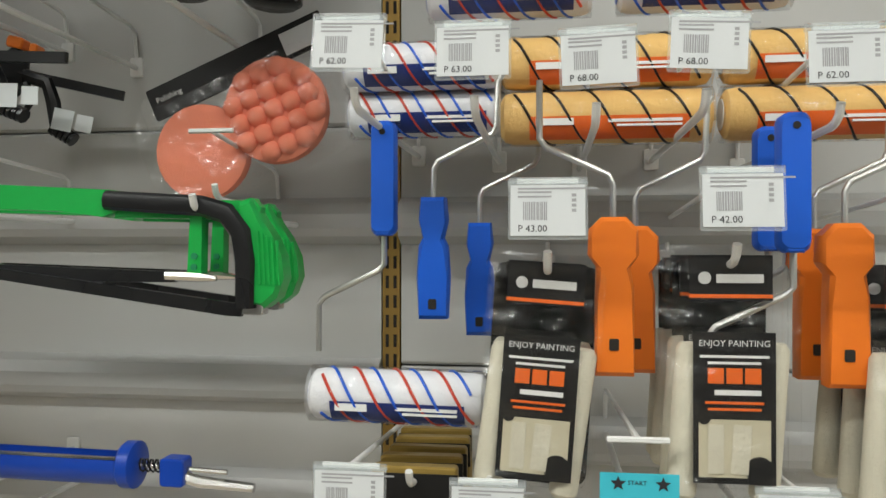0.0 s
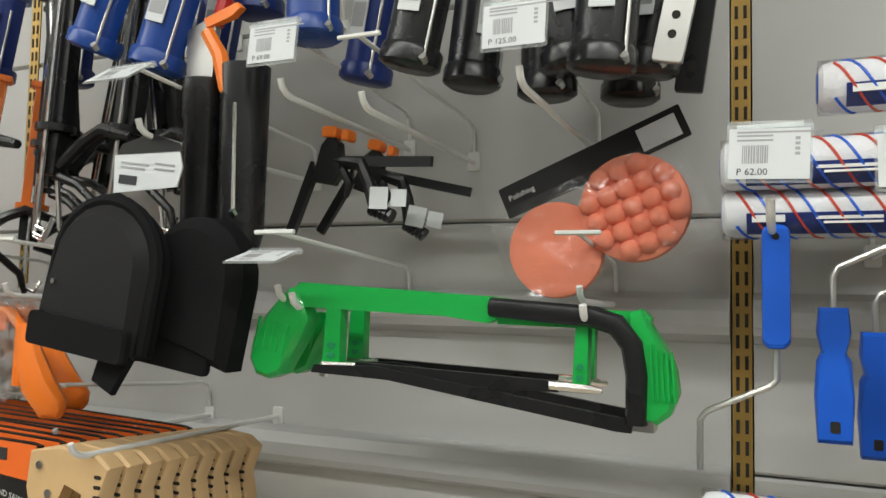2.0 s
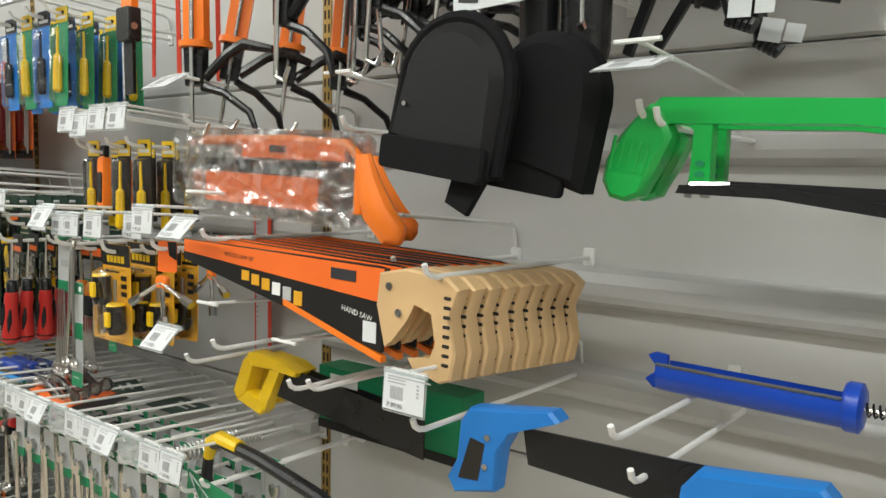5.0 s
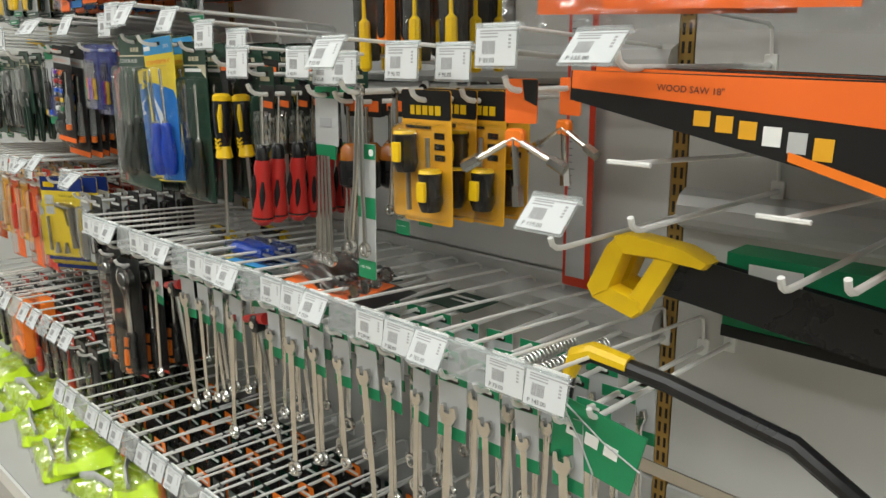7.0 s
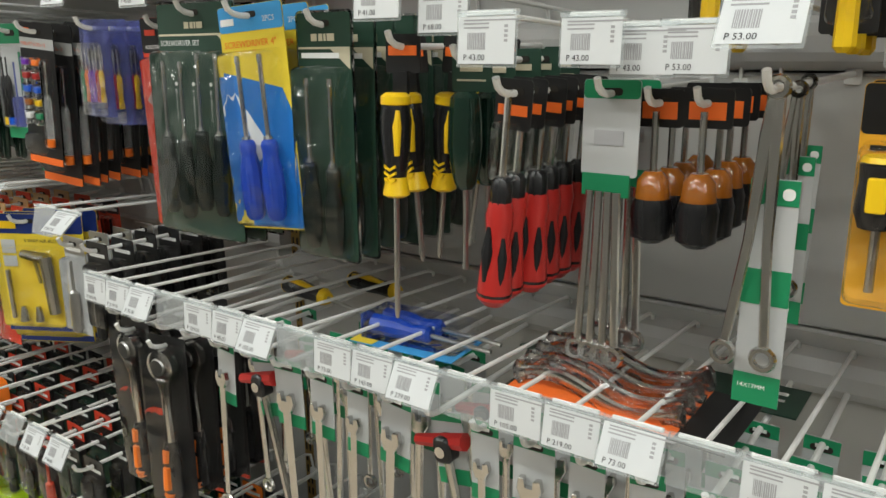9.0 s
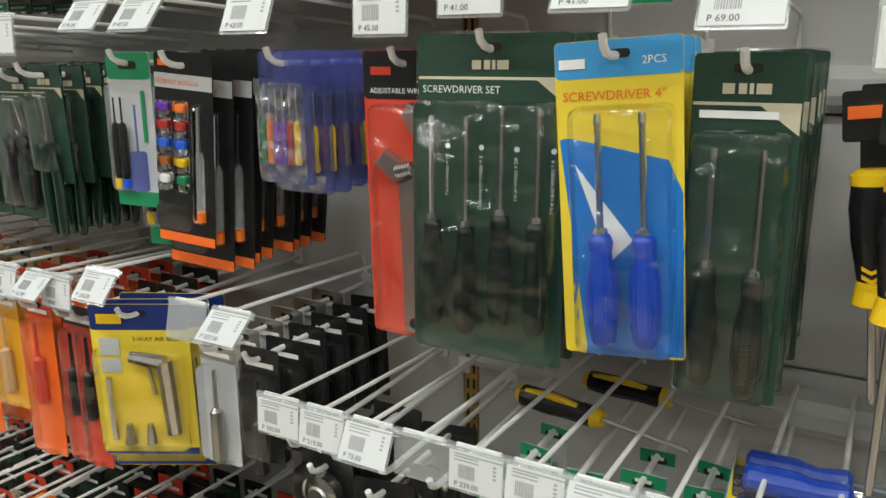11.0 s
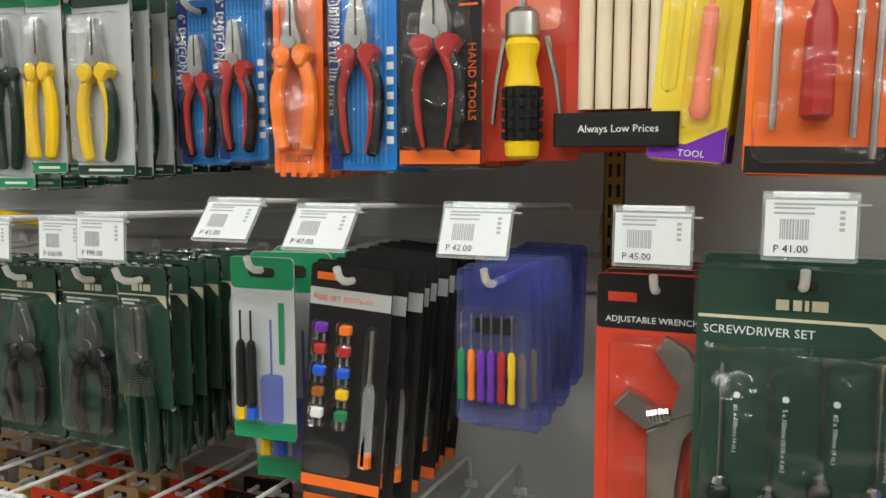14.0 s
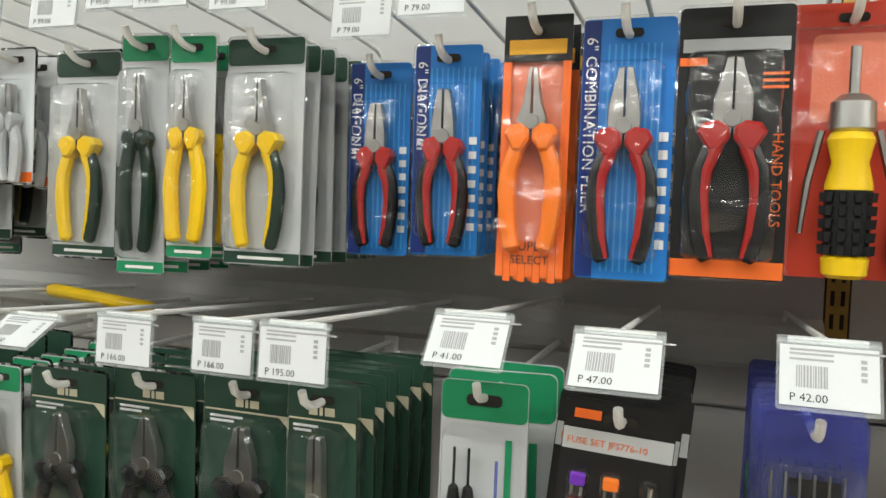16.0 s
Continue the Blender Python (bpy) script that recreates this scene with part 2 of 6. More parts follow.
slab("floor", -7, 3.5, -3.2, 1.2, -0.1, 0, FLOOR)
slab("ceiling", -7, 3.5, -3.2, 1.2, 3.05, 3.15, CEIL)
slab("wall_north", -7, 3.5, 1.05, 1.2, 0, 3.05, CEIL)
slab("wall_south", -7, 3.5, -3.2, -3.1, 0, 3.05, STEEL_PANEL)
slab("wall_west", -7.1, -7, -3.2, 1.2, 0, 3.05, CEIL)
slab("wall_east", 3.5, 3.6, -3.2, 1.2, 0, 3.05, CEIL)
RAILS = [(1.345, 0.96), (1.345, 0.96), (1.30, 0.91), (1.452, 1.246, 1.10), (1.452, 1.18), (1.452, 1.18)]
UPS = [-5.03, -3.82, -2.613, -1.415, -0.198, 1.01, 2.22]

for i in range(len(UPS) - 1):
    rack = tagged(new("wall_rack_%d" % (i + 1)), "grey steel wall shelving bay with stacked back panels", "shelving", "wall shelving bays")
    rack["kind"] = "structure"
    a, b = UPS[i] + 0.013, UPS[i + 1] - 0.013
    z = 0.049
    while z < 2.3:
        top = z + 0.306
        pm = M().prism([(0, 0), (1, 0), (1, 1), (0, 1)], 0, 1)
        pm.v, pm.f = [], []
        prof = [(0.990, z), (0.985, z + 0.004), (0.985, z + 0.300), (0.988, z + 0.3035), (1.02, z + 0.3035), (1.02, z)]
        n = len(prof)
        pm.v = [(x, y, zz) for x in (a, b) for y, zz in prof]
        pm.f = [list(range(n)), list(range(n, 2 * n))] + [[k, (k + 1) % n, n + (k + 1) % n, n + k] for k in range(n)]
        part("back_panel", pm, PANEL, rack, smooth=False)
        z = top
    for rz in RAILS[i]:
        rail = M()
        prof = [(0.984, rz + 0.034), (0.966, rz + 0.026), (0.958, rz + 0.012), (0.957, rz - 0.006), (0.962, rz - 0.016), (0.984, rz - 0.026)]
        n = len(prof)
        rail.v = [(x, y, zz) for x in (a, b) for y, zz in prof]
        rail.f = [list(range(n)), list(range(n, 2 * n))] + [[k, (k + 1) % n, n + (k + 1) % n, n + k] for k in range(n)]
        part("hook_rail", rail, STEEL_PANEL, rack, smooth=False)
    post = M().box(UPS[i + 1] * 1000 - 11, UPS[i + 1] * 1000 + 11, 984, 1030, 20, 2320)
    up = part("upright", post, BRASS, rack, "slotted yellow zinc upright")
    sl = M()
    zz = 420
    while zz < 2250:
        for sx in (-5, 5):
            sl.box(UPS[i + 1] * 1000 + sx - 2, UPS[i + 1] * 1000 + sx + 2, 983.2, 985, zz, zz + 16)
        zz += 25
    part("slots", sl, SLOT, up)
    deck = M().box(UPS[i] * 1000 + 2, UPS[i + 1] * 1000 - 2, 440, 984, 352 + DZ * 1000, 372 + DZ * 1000, 3)
    part("base_shelf", deck, STEEL_PANEL, rack)
    part("kick_plate", M().box(UPS[i] * 1000 + 2, UPS[i + 1] * 1000 - 2, 460, 470, 0, 351 + DZ * 1000), STEEL_PANEL, rack)
    part("price_strip", M().box(UPS[i] * 1000 + 2, UPS[i + 1] * 1000 - 2, 432, 439, 325 + DZ * 1000, 370 + DZ * 1000, 2), WHITE, rack)

for lx in (-5.4, -3.9, -2.4, -0.9, 0.6, 2.1):
    for ly in (-0.75, -2.1):
        f = tagged(thing("ceiling_light", "white ceiling tube light fitting", "light", "ceiling lights"))
        part("housing", M().box(-620, 620, -90, 90, 0, 70, 4), WHITE, f)
        part("diffuser", M().box(-600, 600, -75, 75, -12, -1, 4), LAMP, f)
        f.matrix_basis = pose(lx, ly, 2.965)


def far_rack():
    r = tagged(new("opposite_rack"), "tall grey shelving across the aisle", "shelving")
    r["kind"] = "structure"
    part("back", M().box(-6500, 3000, -2300, -2260, 0, 2100), PANEL, r)
    for z in (200, 600, 1000, 1400, 1800):
        part("shelf", M().box(-6500, 3000, -2255, -1850, z, z + 30), STEEL_PANEL, r)


far_rack()


# ---- hooks and price tags ----
def tag_builder(price, tilt, size):
    w, h = size
    r = thing("price_tag", "white printed price tag in a clear plastic holder on its wire", "price tag", "price tags")
    part("holder", M().rbox(-w / 2 - 2, w / 2 + 2, -1.2, 0, -h - 4, 3, 2).box(-w / 2 - 2, w / 2 + 2, -3, 3, 0, 5, 1), HOLD, r, "clear plastic sleeve")
    if price:
        part("paper", M().box(-w / 2, w / 2, -2.0, -1.5, -h - 1, -1), PAPER, r)
        bars = M()
        k = -w * 0.33
        g = random.Random(len(price) + int(w))
        while k < -w * 0.02:
            bw = g.choice((0.5, 0.8, 1.2))
            bars.box(k, k + bw, -2.3, -2.05, -h * 0.72, -h * 0.36)
            k += bw + g.choice((0.5, 0.7))
        for zz in (0.08, 0.15, 0.24):
            bars.box(-w * 0.4, w * (0.05 + 0.6 * (zz < 0.1)), -2.3, -2.05, -h * (zz + 0.035), -h * zz)
        tagged(part("barcode", bars, GREYINK, r), kind="stuff")
        side = M()
        for zz in (0.2, 0.3, 0.4, 0.5):
            side.box(w * 0.32, w * 0.38, -2.3, -2.05, -h * (zz + 0.06), -h * zz)
        tagged(part("side_code", side, GREYINK, r), kind="stuff")
        text("price", price, h * 0.19, -w * 0.4, -h * 0.95, -2.4, INK, r)
    return r


def tag(x, y, z, price, tilt=0, rz=0, roll=0, size=(58, 40)):
    return place(("tag", price, size), tag_builder, pose(x, y, z, tilt, roll, rz), price, tilt, size)


def hook_builder(length, arm):
    r = thing("peg_hook", "white coated wire display hook on the back panel", "hook", "display hooks")
    L = length * 1000
    part("prong", M().tube([(0, 0, 0), (0, -L * 0.5, 1), (0, -L + 22, 3), (0, -L + 12, 5), (0, -L + 4, 10), (0, -L, 19)], 3.6, 8), WHITE, r)
    part("bracket", M().rbox(-9, 9, -4, 0, -12, 14, 3, 1), WHITE, r)
    if arm:
        part("label_wire", M().tube([(0, 0, 2), (0, -8, 46), (0, -20, 52), (0, -L * 0.5, 62), (0, -L - 8, 74)], 2.6, 8).tube([(-24, -L - 8, 74), (24, -L - 8, 74)], 2.6, 6), WHITE, r)
    return r


def hook(x, z, front, arm=True, price=None, tilt=-8, rz=0, roll=0, dz=0.0):
    """A hook from the panel to its tip at depth front, with its price tag on the wire above."""
    L = round(WALL - front, 2)
    place(("hook", L, arm), hook_builder, pose(x, WALL, z), L, arm)
    if price is not None and arm:
        tag(x, WALL - L - 0.013, z + 0.072 + dz, price, tilt, rz, roll)


def hang(key, build, x, y, z, n=1, gap=0.02, price=None, arm=True, tilt=-8, rz=0, hole=0.012, turn=0.0, lean=0.0, hooked=True, troll=0, jitter=2.0, scale=1.0, args=()):
    """n alike things one behind another on a hook; x, y, z is the front one's top middle."""
    for i in range(n):
        a = turn + (rnd.uniform(-jitter, jitter) if i else 0)
        place(key, build, pose(x + (rnd.uniform(-0.003, 0.003) if i else 0), y + i * gap, z - (rnd.uniform(0, 0.004) if i else 0), rnd.uniform(-2, 1), lean + (rnd.uniform(-1, 1) if i else 0), a) @ Matrix.Scale(scale, 4), *args)
    if hooked:
        hook(x, z - hole - 0.004, y - 0.03, arm, price, tilt, rz, troll)


def bars(w, rows):
    m = M()
    for x0, x1, z0, z1 in rows:
        m.box(x0 * w, x1 * w, -1.4, -0.9, z0, z1)
    return m


# ---- goods: cards, drivers, pliers, wrenches ----
def card(r, w, h, material, header=None, head_h=40, head_mat=None, hole=True, r_=4):
    c = part("card", M().rbox(-w / 2, w / 2, 0, 1, -h, 0, r_), material, r)
    if head_mat:
        part("header", M().rbox(-w / 2 + 0.4, w / 2 - 0.4, -0.5, -0.1, -head_h, -0.4, r_), head_mat, r)
    if hole:
        part("hang_hole", M().rbox(-11, 11, -1.1, -0.7, -15, -8, 3), SLOT, r)
    return c


def blister(r, x0, x1, z0, z1, depth, material=None, rad=8):
    part("blister", M().dome(x0, x1, z0, z1, depth, rad, min(7, depth * 0.45)), material or CLEAR, r, "clear plastic blister")


def driver(r, x, z_tip, shaft, grip, rs, rg, handle, y=-8, up=False, tip=True, collar=None, name="screwdriver"):
    """A screwdriver standing in a pack: tip at z_tip, shaft and grip lengths; up turns the grip to the top."""
    s = 1 if up else -1
    zb = z_tip + s * shaft
    bl = part("shaft", M().tube([(x, y, z_tip), (x, y, z_tip - s * -8), (x, y, z_tip + s * 9), (x, y, zb + s * 5)], [rs * 1.0, rs * 1.3, rs, rs], 8), CHROME, r, "steel shaft")
    prof = [(0, 0.45), (0.03, 0.7), (0.08, 0.82), (0.16, 0.72), (0.24, 0.75), (0.38, 0.98), (0.6, 1.0), (0.82, 0.96), (0.95, 0.85), (1, 0.55)]
    g = part("grip", M().tube([(x, y, zb + s * grip * t) for t, _ in prof], [rg * k for _, k in prof], 10), handle, r)
    ribs = M()
    for k in range(6):
        a = math.pi * k / 3
        ribs.tube([(x + math.cos(a) * rg * 0.96, y + math.sin(a) * rg * 0.96, zb + s * grip * t) for t in (0.4, 0.6, 0.8)], [0.5, rg * 0.13, 0.5], 5)
    part("ribs", ribs, handle, g)
    if collar:
        part("collar", M().tube([(x, y, zb - s * 4), (x, y, zb + s * 6)], [rs * 1.9, rs * 2.4], 10), collar, r)


def green_set(n, w, h):
    r = thing("screwdriver_set", "dark green carded screwdriver set under a clear blister", "screwdriver set", "carded screwdriver sets")
    card(r, w, h, DGREEN)
    part("stripe", M().box(-w / 2 + 1, w / 2 - 1, -0.5, -0.1, -40, -37.5).add([(w / 2 - 30, -0.5, -40), (w / 2 - 1, -0.5, -62), (w / 2 - 1, -0.5, -40), (w / 2 - 30, -0.1, -40), (w / 2 - 1, -0.1, -62), (w / 2 - 1, -0.1, -40)], [[0, 1, 2], [5, 4, 3]]), CREAM, r)
    part("logo", bars(1, [(-18, -9, -31, -23), (-6, 0, -31, -23), (2, 5, -31, -23), (7, 18, -31, -23)]), CREAM, r)
    if n > 2:
        text("title", "SCREWDRIVER SET", 9.5, -w / 2 + 5, -52, -0.8, WINK, r)
        text("count", "4x", 7.5, -w / 2 + 6, -64, -0.8, WINK, r)
    else:
        part("title", bars(w, [(-0.42, 0.3, -50, -44)]), WINK, r)
    for i in range(n):
        x = -w / 2 + w * (i + 0.62) / (n + 0.25)
        driver(r, x, -72 + 10 * (i % 3 == 2 or i == 3), 95 + 4 * (i % 2), 105, 3, 11.5, BOTTLE, -12, collar=CHROME)
        if n > 2:
            text("size", ("#1 x 100mm (4 in.)", "5 x 100mm (3/16 x 4 in.)", "#2 x 100mm (4 in.)", "6 x 100mm (1/4 x 4 in.)")[i], 5, x + 8, -108, -0.8, WINK, r, turn=-90)
            part("dot", M().rbox(x + 7.5, x + 12.5, -0.9, -0.4, -103, -98, 2.4), WINK, r)
    blister(r, -w / 2 + 4, w / 2 - 4, -h + 4, -58, 24)
    part("edge", M().rbox(-w / 2 - 3, w / 2 + 3, 1.2, 2.2, -h - 3, 3, 7), CLEAR, r, "clear plastic edge")
    return r


def yellow_set():
    r = thing("screwdriver_set", "yellow and blue carded pair of blue screwdrivers", "screwdriver set", "carded screwdriver sets")
    w, h = 104, 268
    card(r, w, h, YELLOW, head_h=30, head_mat=LTBLUE)
    part("blue_field", M().prism([(-w / 2 + 1, -h + 2), (w / 2 - 1, -h + 2), (w / 2 - 1, -125), (w / 2 - 12, -98), (-w / 2 + 10, -78), (-w / 2 + 1, -80)], -0.5, -0.1), BLUECARD, r)
    part("white_flash", M().prism([(-w / 2 + 14, -100), (10, -165), (-10, -185)], -0.9, -0.55), WINK, r)
    part("yellow_edge", M().prism([(-w / 2 + 1, -h + 2), (-w / 2 + 20, -h + 2), (-w / 2 + 2, -80), (-w / 2 + 1, -80)], -0.9, -0.55), YELLOW, r)
    part("logo", bars(1, [(-48, -26, -22, -14)]), WINK, r)
    text("count", "2PCS", 9, 20, -21, -0.9, WINK, r)
    text("title", "SCREWDRIVER 4\"", 11, -w / 2 + 6, -48, -0.8, ORANGEP, r)
    for x in (-14, 22):
        driver(r, x, -58, 98, 98, 3, 13, BLUE, -14, collar=CHROME)
    blister(r, -38, 46, -h + 6, -52, 28)
    return r


def wrench_outline(w, h):
    return [(-w, 0), (w, 0), (w * 1.15, h * 0.5), (w * 1.4, h)]


def adj_wrench():
    r = thing("adjustable_wrench", "grey adjustable wrench on a red card with black header", "wrench", "carded adjustable wrenches")
    w, h = 100, 300
    card(r, w, h, REDCARD, head_h=48, head_mat=BLACKCARD)
    part("logo", bars(1, [(-40, -16, -24, -16)]), REDCARD, r)
    text("title", "ADJUSTABLE WRENCH", 7.5, -42, -42, -0.8, WINK, r)
    b = M().prism([(-2, -292), (24, -292), (26, -280), (22, -180), (26, -135), (42, -112), (40, -100), (20, -104), (14, -122), (-4, -132), (-4, -160), (-2, -240)], -14, -4, 2)
    b.prism([(-32, -112), (-6, -132), (14, -122), (6, -112), (-20, -98)], -15, -3, 2)
    b.prism([(14, -122), (42, -110), (46, -92), (28, -58), (10, -50), (2, -62), (22, -92)], -15, -3, 2)
    wr = part("wrench", b, STEEL, r, "grey forged steel")
    kn = M()
    for i in range(6):
        kn.tube([(-2 + i * 3, -16, -118 + i * 0.8), (0 + i * 3, -16, -117.5 + i * 0.8)], 7, 10)
    part("worm_screw", kn, CHROME, wr)
    part("hang_eye", M().rbox(5, 17, -14.6, -14.1, -286, -274, 5.5), SLOT, wr)
    blister(r, -38, 48, -h + 4, -52, 20)
    return r


def fuse_card():
    r = thing("fuse_set", "black carded fuse set with coloured fuses and tester", "fuse set", "carded fuse sets")
    w, h = 70, 190
    card(r, w, h, BLACKCARD)
    part("orange_band", M().box(-w / 2 + 0.5, w / 2 - 0.5, -0.5, -0.1, -h + 0.5, -h + 10), ORANGEP, r)
    part("grey_band", M().box(-w / 2 + 0.5, w / 2 - 0.5, -0.5, -0.1, -34, -20), GREY, r)
    part("logo", bars(1, [(-29, -12, -13, -7)]), ORANGEP, r)
    text("title", "FUSE SET JFS776-10", 6.2, -32, -30, -0.9, ORANGEP, r)
    cols = [PURPLE, ORANGE, RED, RED, BRIGHTBLUE, BRIGHTBLUE, AMBER, YELP, WINK, GREENCARD]
    for i in range(10):
        x, z = -22 + 21 * (i % 2), -52 - 18 * (i // 2)
        f = part("fuse", M().rbox(x - 5, x + 5, -7, -2, z - 4, z + 4, 2, 1), cols[i], r)
        part("prongs", M().box(x - 4, x - 2, -5, -4, z - 11, z - 4).box(x + 2, x + 4, -5, -4, z - 11, z - 4), CHROME, f)
        part("bubble", M().rbox(x - 7, x + 7, -9, -0.6, z - 12, z + 7, 3, 2), CLEAR, f)
    part("tester_tip", M().tube([(23, -7, -48), (23, -7, -95)], 2, 8), CHROME, r)
    part("tester_grip", M().tube([(23, -7, -92), (23, -7, -100), (23, -7, -150), (23, -7, -152)], [3, 5, 5, 3], 10), HOLD, r, "clear tester handle")
    part("tester_cap", M().tube([(23, -7, -152), (23, -7, -162)], 5.5, 10), ORANGE, r)
    blister(r, 15, 31, -166, -44, 14, rad=6)
    blister(r, -32, 12, -176, -146, 11, rad=8)
    return r


def zip_bag():
    r = thing("precision_driver_bag", "blue zip bag of rainbow-handled precision screwdrivers", "screwdriver set", "bagged precision screwdrivers")
    part("bag", M().rbox(-31, 31, -1, 4, -128, 0, 5, 1), BLUEBAG, r, "translucent blue zip bag")
    part("zip", M().box(-30, 30, -2, -1.2, -22, -20).box(-30, 30, -2, -1.2, -27, -25), BLUEBAG, r)
    part("insert", M().box(-14, 16, -1.9, -1.3, -52, -40), BLACKCARD, r)
    for i, c in enumerate((GREENCARD, ORANGE, PURPLE, PURPLE, RED, YELP)):
        x = -25 + i * 8.5
        d = part("driver", M().tube([(x, -5, -66), (x, -5, -70), (x, -5, -85), (x, -5, -88), (x, -5, -106), (x, -5, -108)], [2, 3.2, 3.2, 2.6, 3.4, 2.4], 8), c, r)
        part("shaft", M().tube([(x, -5, -36), (x, -5, -66)], 0.9, 6), STEEL, d)
    part("bag_front", M().rbox(-30, 30, -9, -8, -126, -30, 8, 0.8), POLY, r)
    return r


def precision_bag():
    r = thing("precision_driver_pack", "green and clear pack of small precision screwdrivers", "screwdriver set")
    w, h = 54, 140
    card(r, w, h, GREY, head_h=24, head_mat=GREENCARD)
    part("green_foot", M().box(-w / 2 + 0.4, w / 2 - 0.4, -0.5, -0.1, -h, -h + 14), GREENCARD, r)
    part("side_print", bars(1, [(14, 18, -80, -34)]), GREENCARD, r)
    for x, c in ((-16, YELP), (-7, BRIGHTBLUE)):
        part("driver", M().tube([(x, -6, -40), (x, -6, -62), (x, -6, -64), (x, -6, -70), (x, -6, -112), (x, -6, -114)], [0.9, 0.9, 3, 4, 4.2, 3], 8), BLACK, r)
        part("cap", M().tube([(x, -6, -114), (x, -6, -123)], 4.6, 8), c, r)
    part("bits", M().tube([(10, -6, -46), (10, -6, -88)], 1, 6).rbox(2, 18, -9, -3, -125, -88, 3, 1), BLUEBAG, r)
    blister(r, -25, 25, -h + 12, -26, 11, POLY)
    return r


def pliers_parts(r, z_top, L, ga, gb, jaw=30, y=-9, spread=1.0, nose=0, left=None):
    """Pliers, jaws up: top at z_top, whole length L, grips in two materials (body, shoulders and inlay)."""
    jl = L * 0.36
    zb = z_top - jl
    w = 13 * spread
    tip = 3.2 if nose else 5.5
    jaws = M()
    for s in (-1, 1):
        out = [(s * 0.9, zb - 4), (s * w * 0.8, zb - 2), (s * w, zb + jl * 0.2), (s * w * (0.62 if nose else 0.98), zb + jl * 0.45), (s * tip * 1.25, zb + jl * 0.85), (s * tip, z_top - 1), (s * 0.9, z_top)]
        jaws.prism(out[::s], y - 5, y + 4, 1.2)
    jaws.tube([(0, y - 4, zb + jl * 0.17), (0, y - 6.2, zb + jl * 0.17)], [7, 6], 14)
    part("jaws", jaws, STEEL, r, "bright steel jaws with a pivot")
    g = L - jl
    for s in (-1, 1):
        k = s * spread
        path = [(k * 8, y, zb - 2), (k * 13, y, zb - 12), (k * 19, y, zb - g * 0.3), (k * 20.5, y, zb - g * 0.5), (k * 18, y, zb - g * 0.78), (k * 14, y, zb - g * 0.97), (k * 13, y, zb - g)]
        body = left if left and s < 0 else ga
        grip = part("grip", M().tube(path, [5, 6.8, 7.4, 7.8, 7.4, 7, 4], 10, 0.85), body, r)
        sh = [(k * 1, zb - 5), (k * 8, zb - 15), (k * 15, zb - 15), (k * 23, zb - 1), (k * 19, zb + 6), (k * 9, zb + 8), (k * 2, zb + 3)]
        part("shoulder", M().prism(sh[::-s], y - 8, y + 6, 2.5), gb, grip)
        if gb is not body:
            inn = [(x - k * 3.6, yy - 3.6, z) for x, yy, z in path[1:-1]]
            part("grip_inlay", M().tube(inn, [5, 4.2, 3.8, 3.4, 2.0], 8, 0.9), gb, grip)


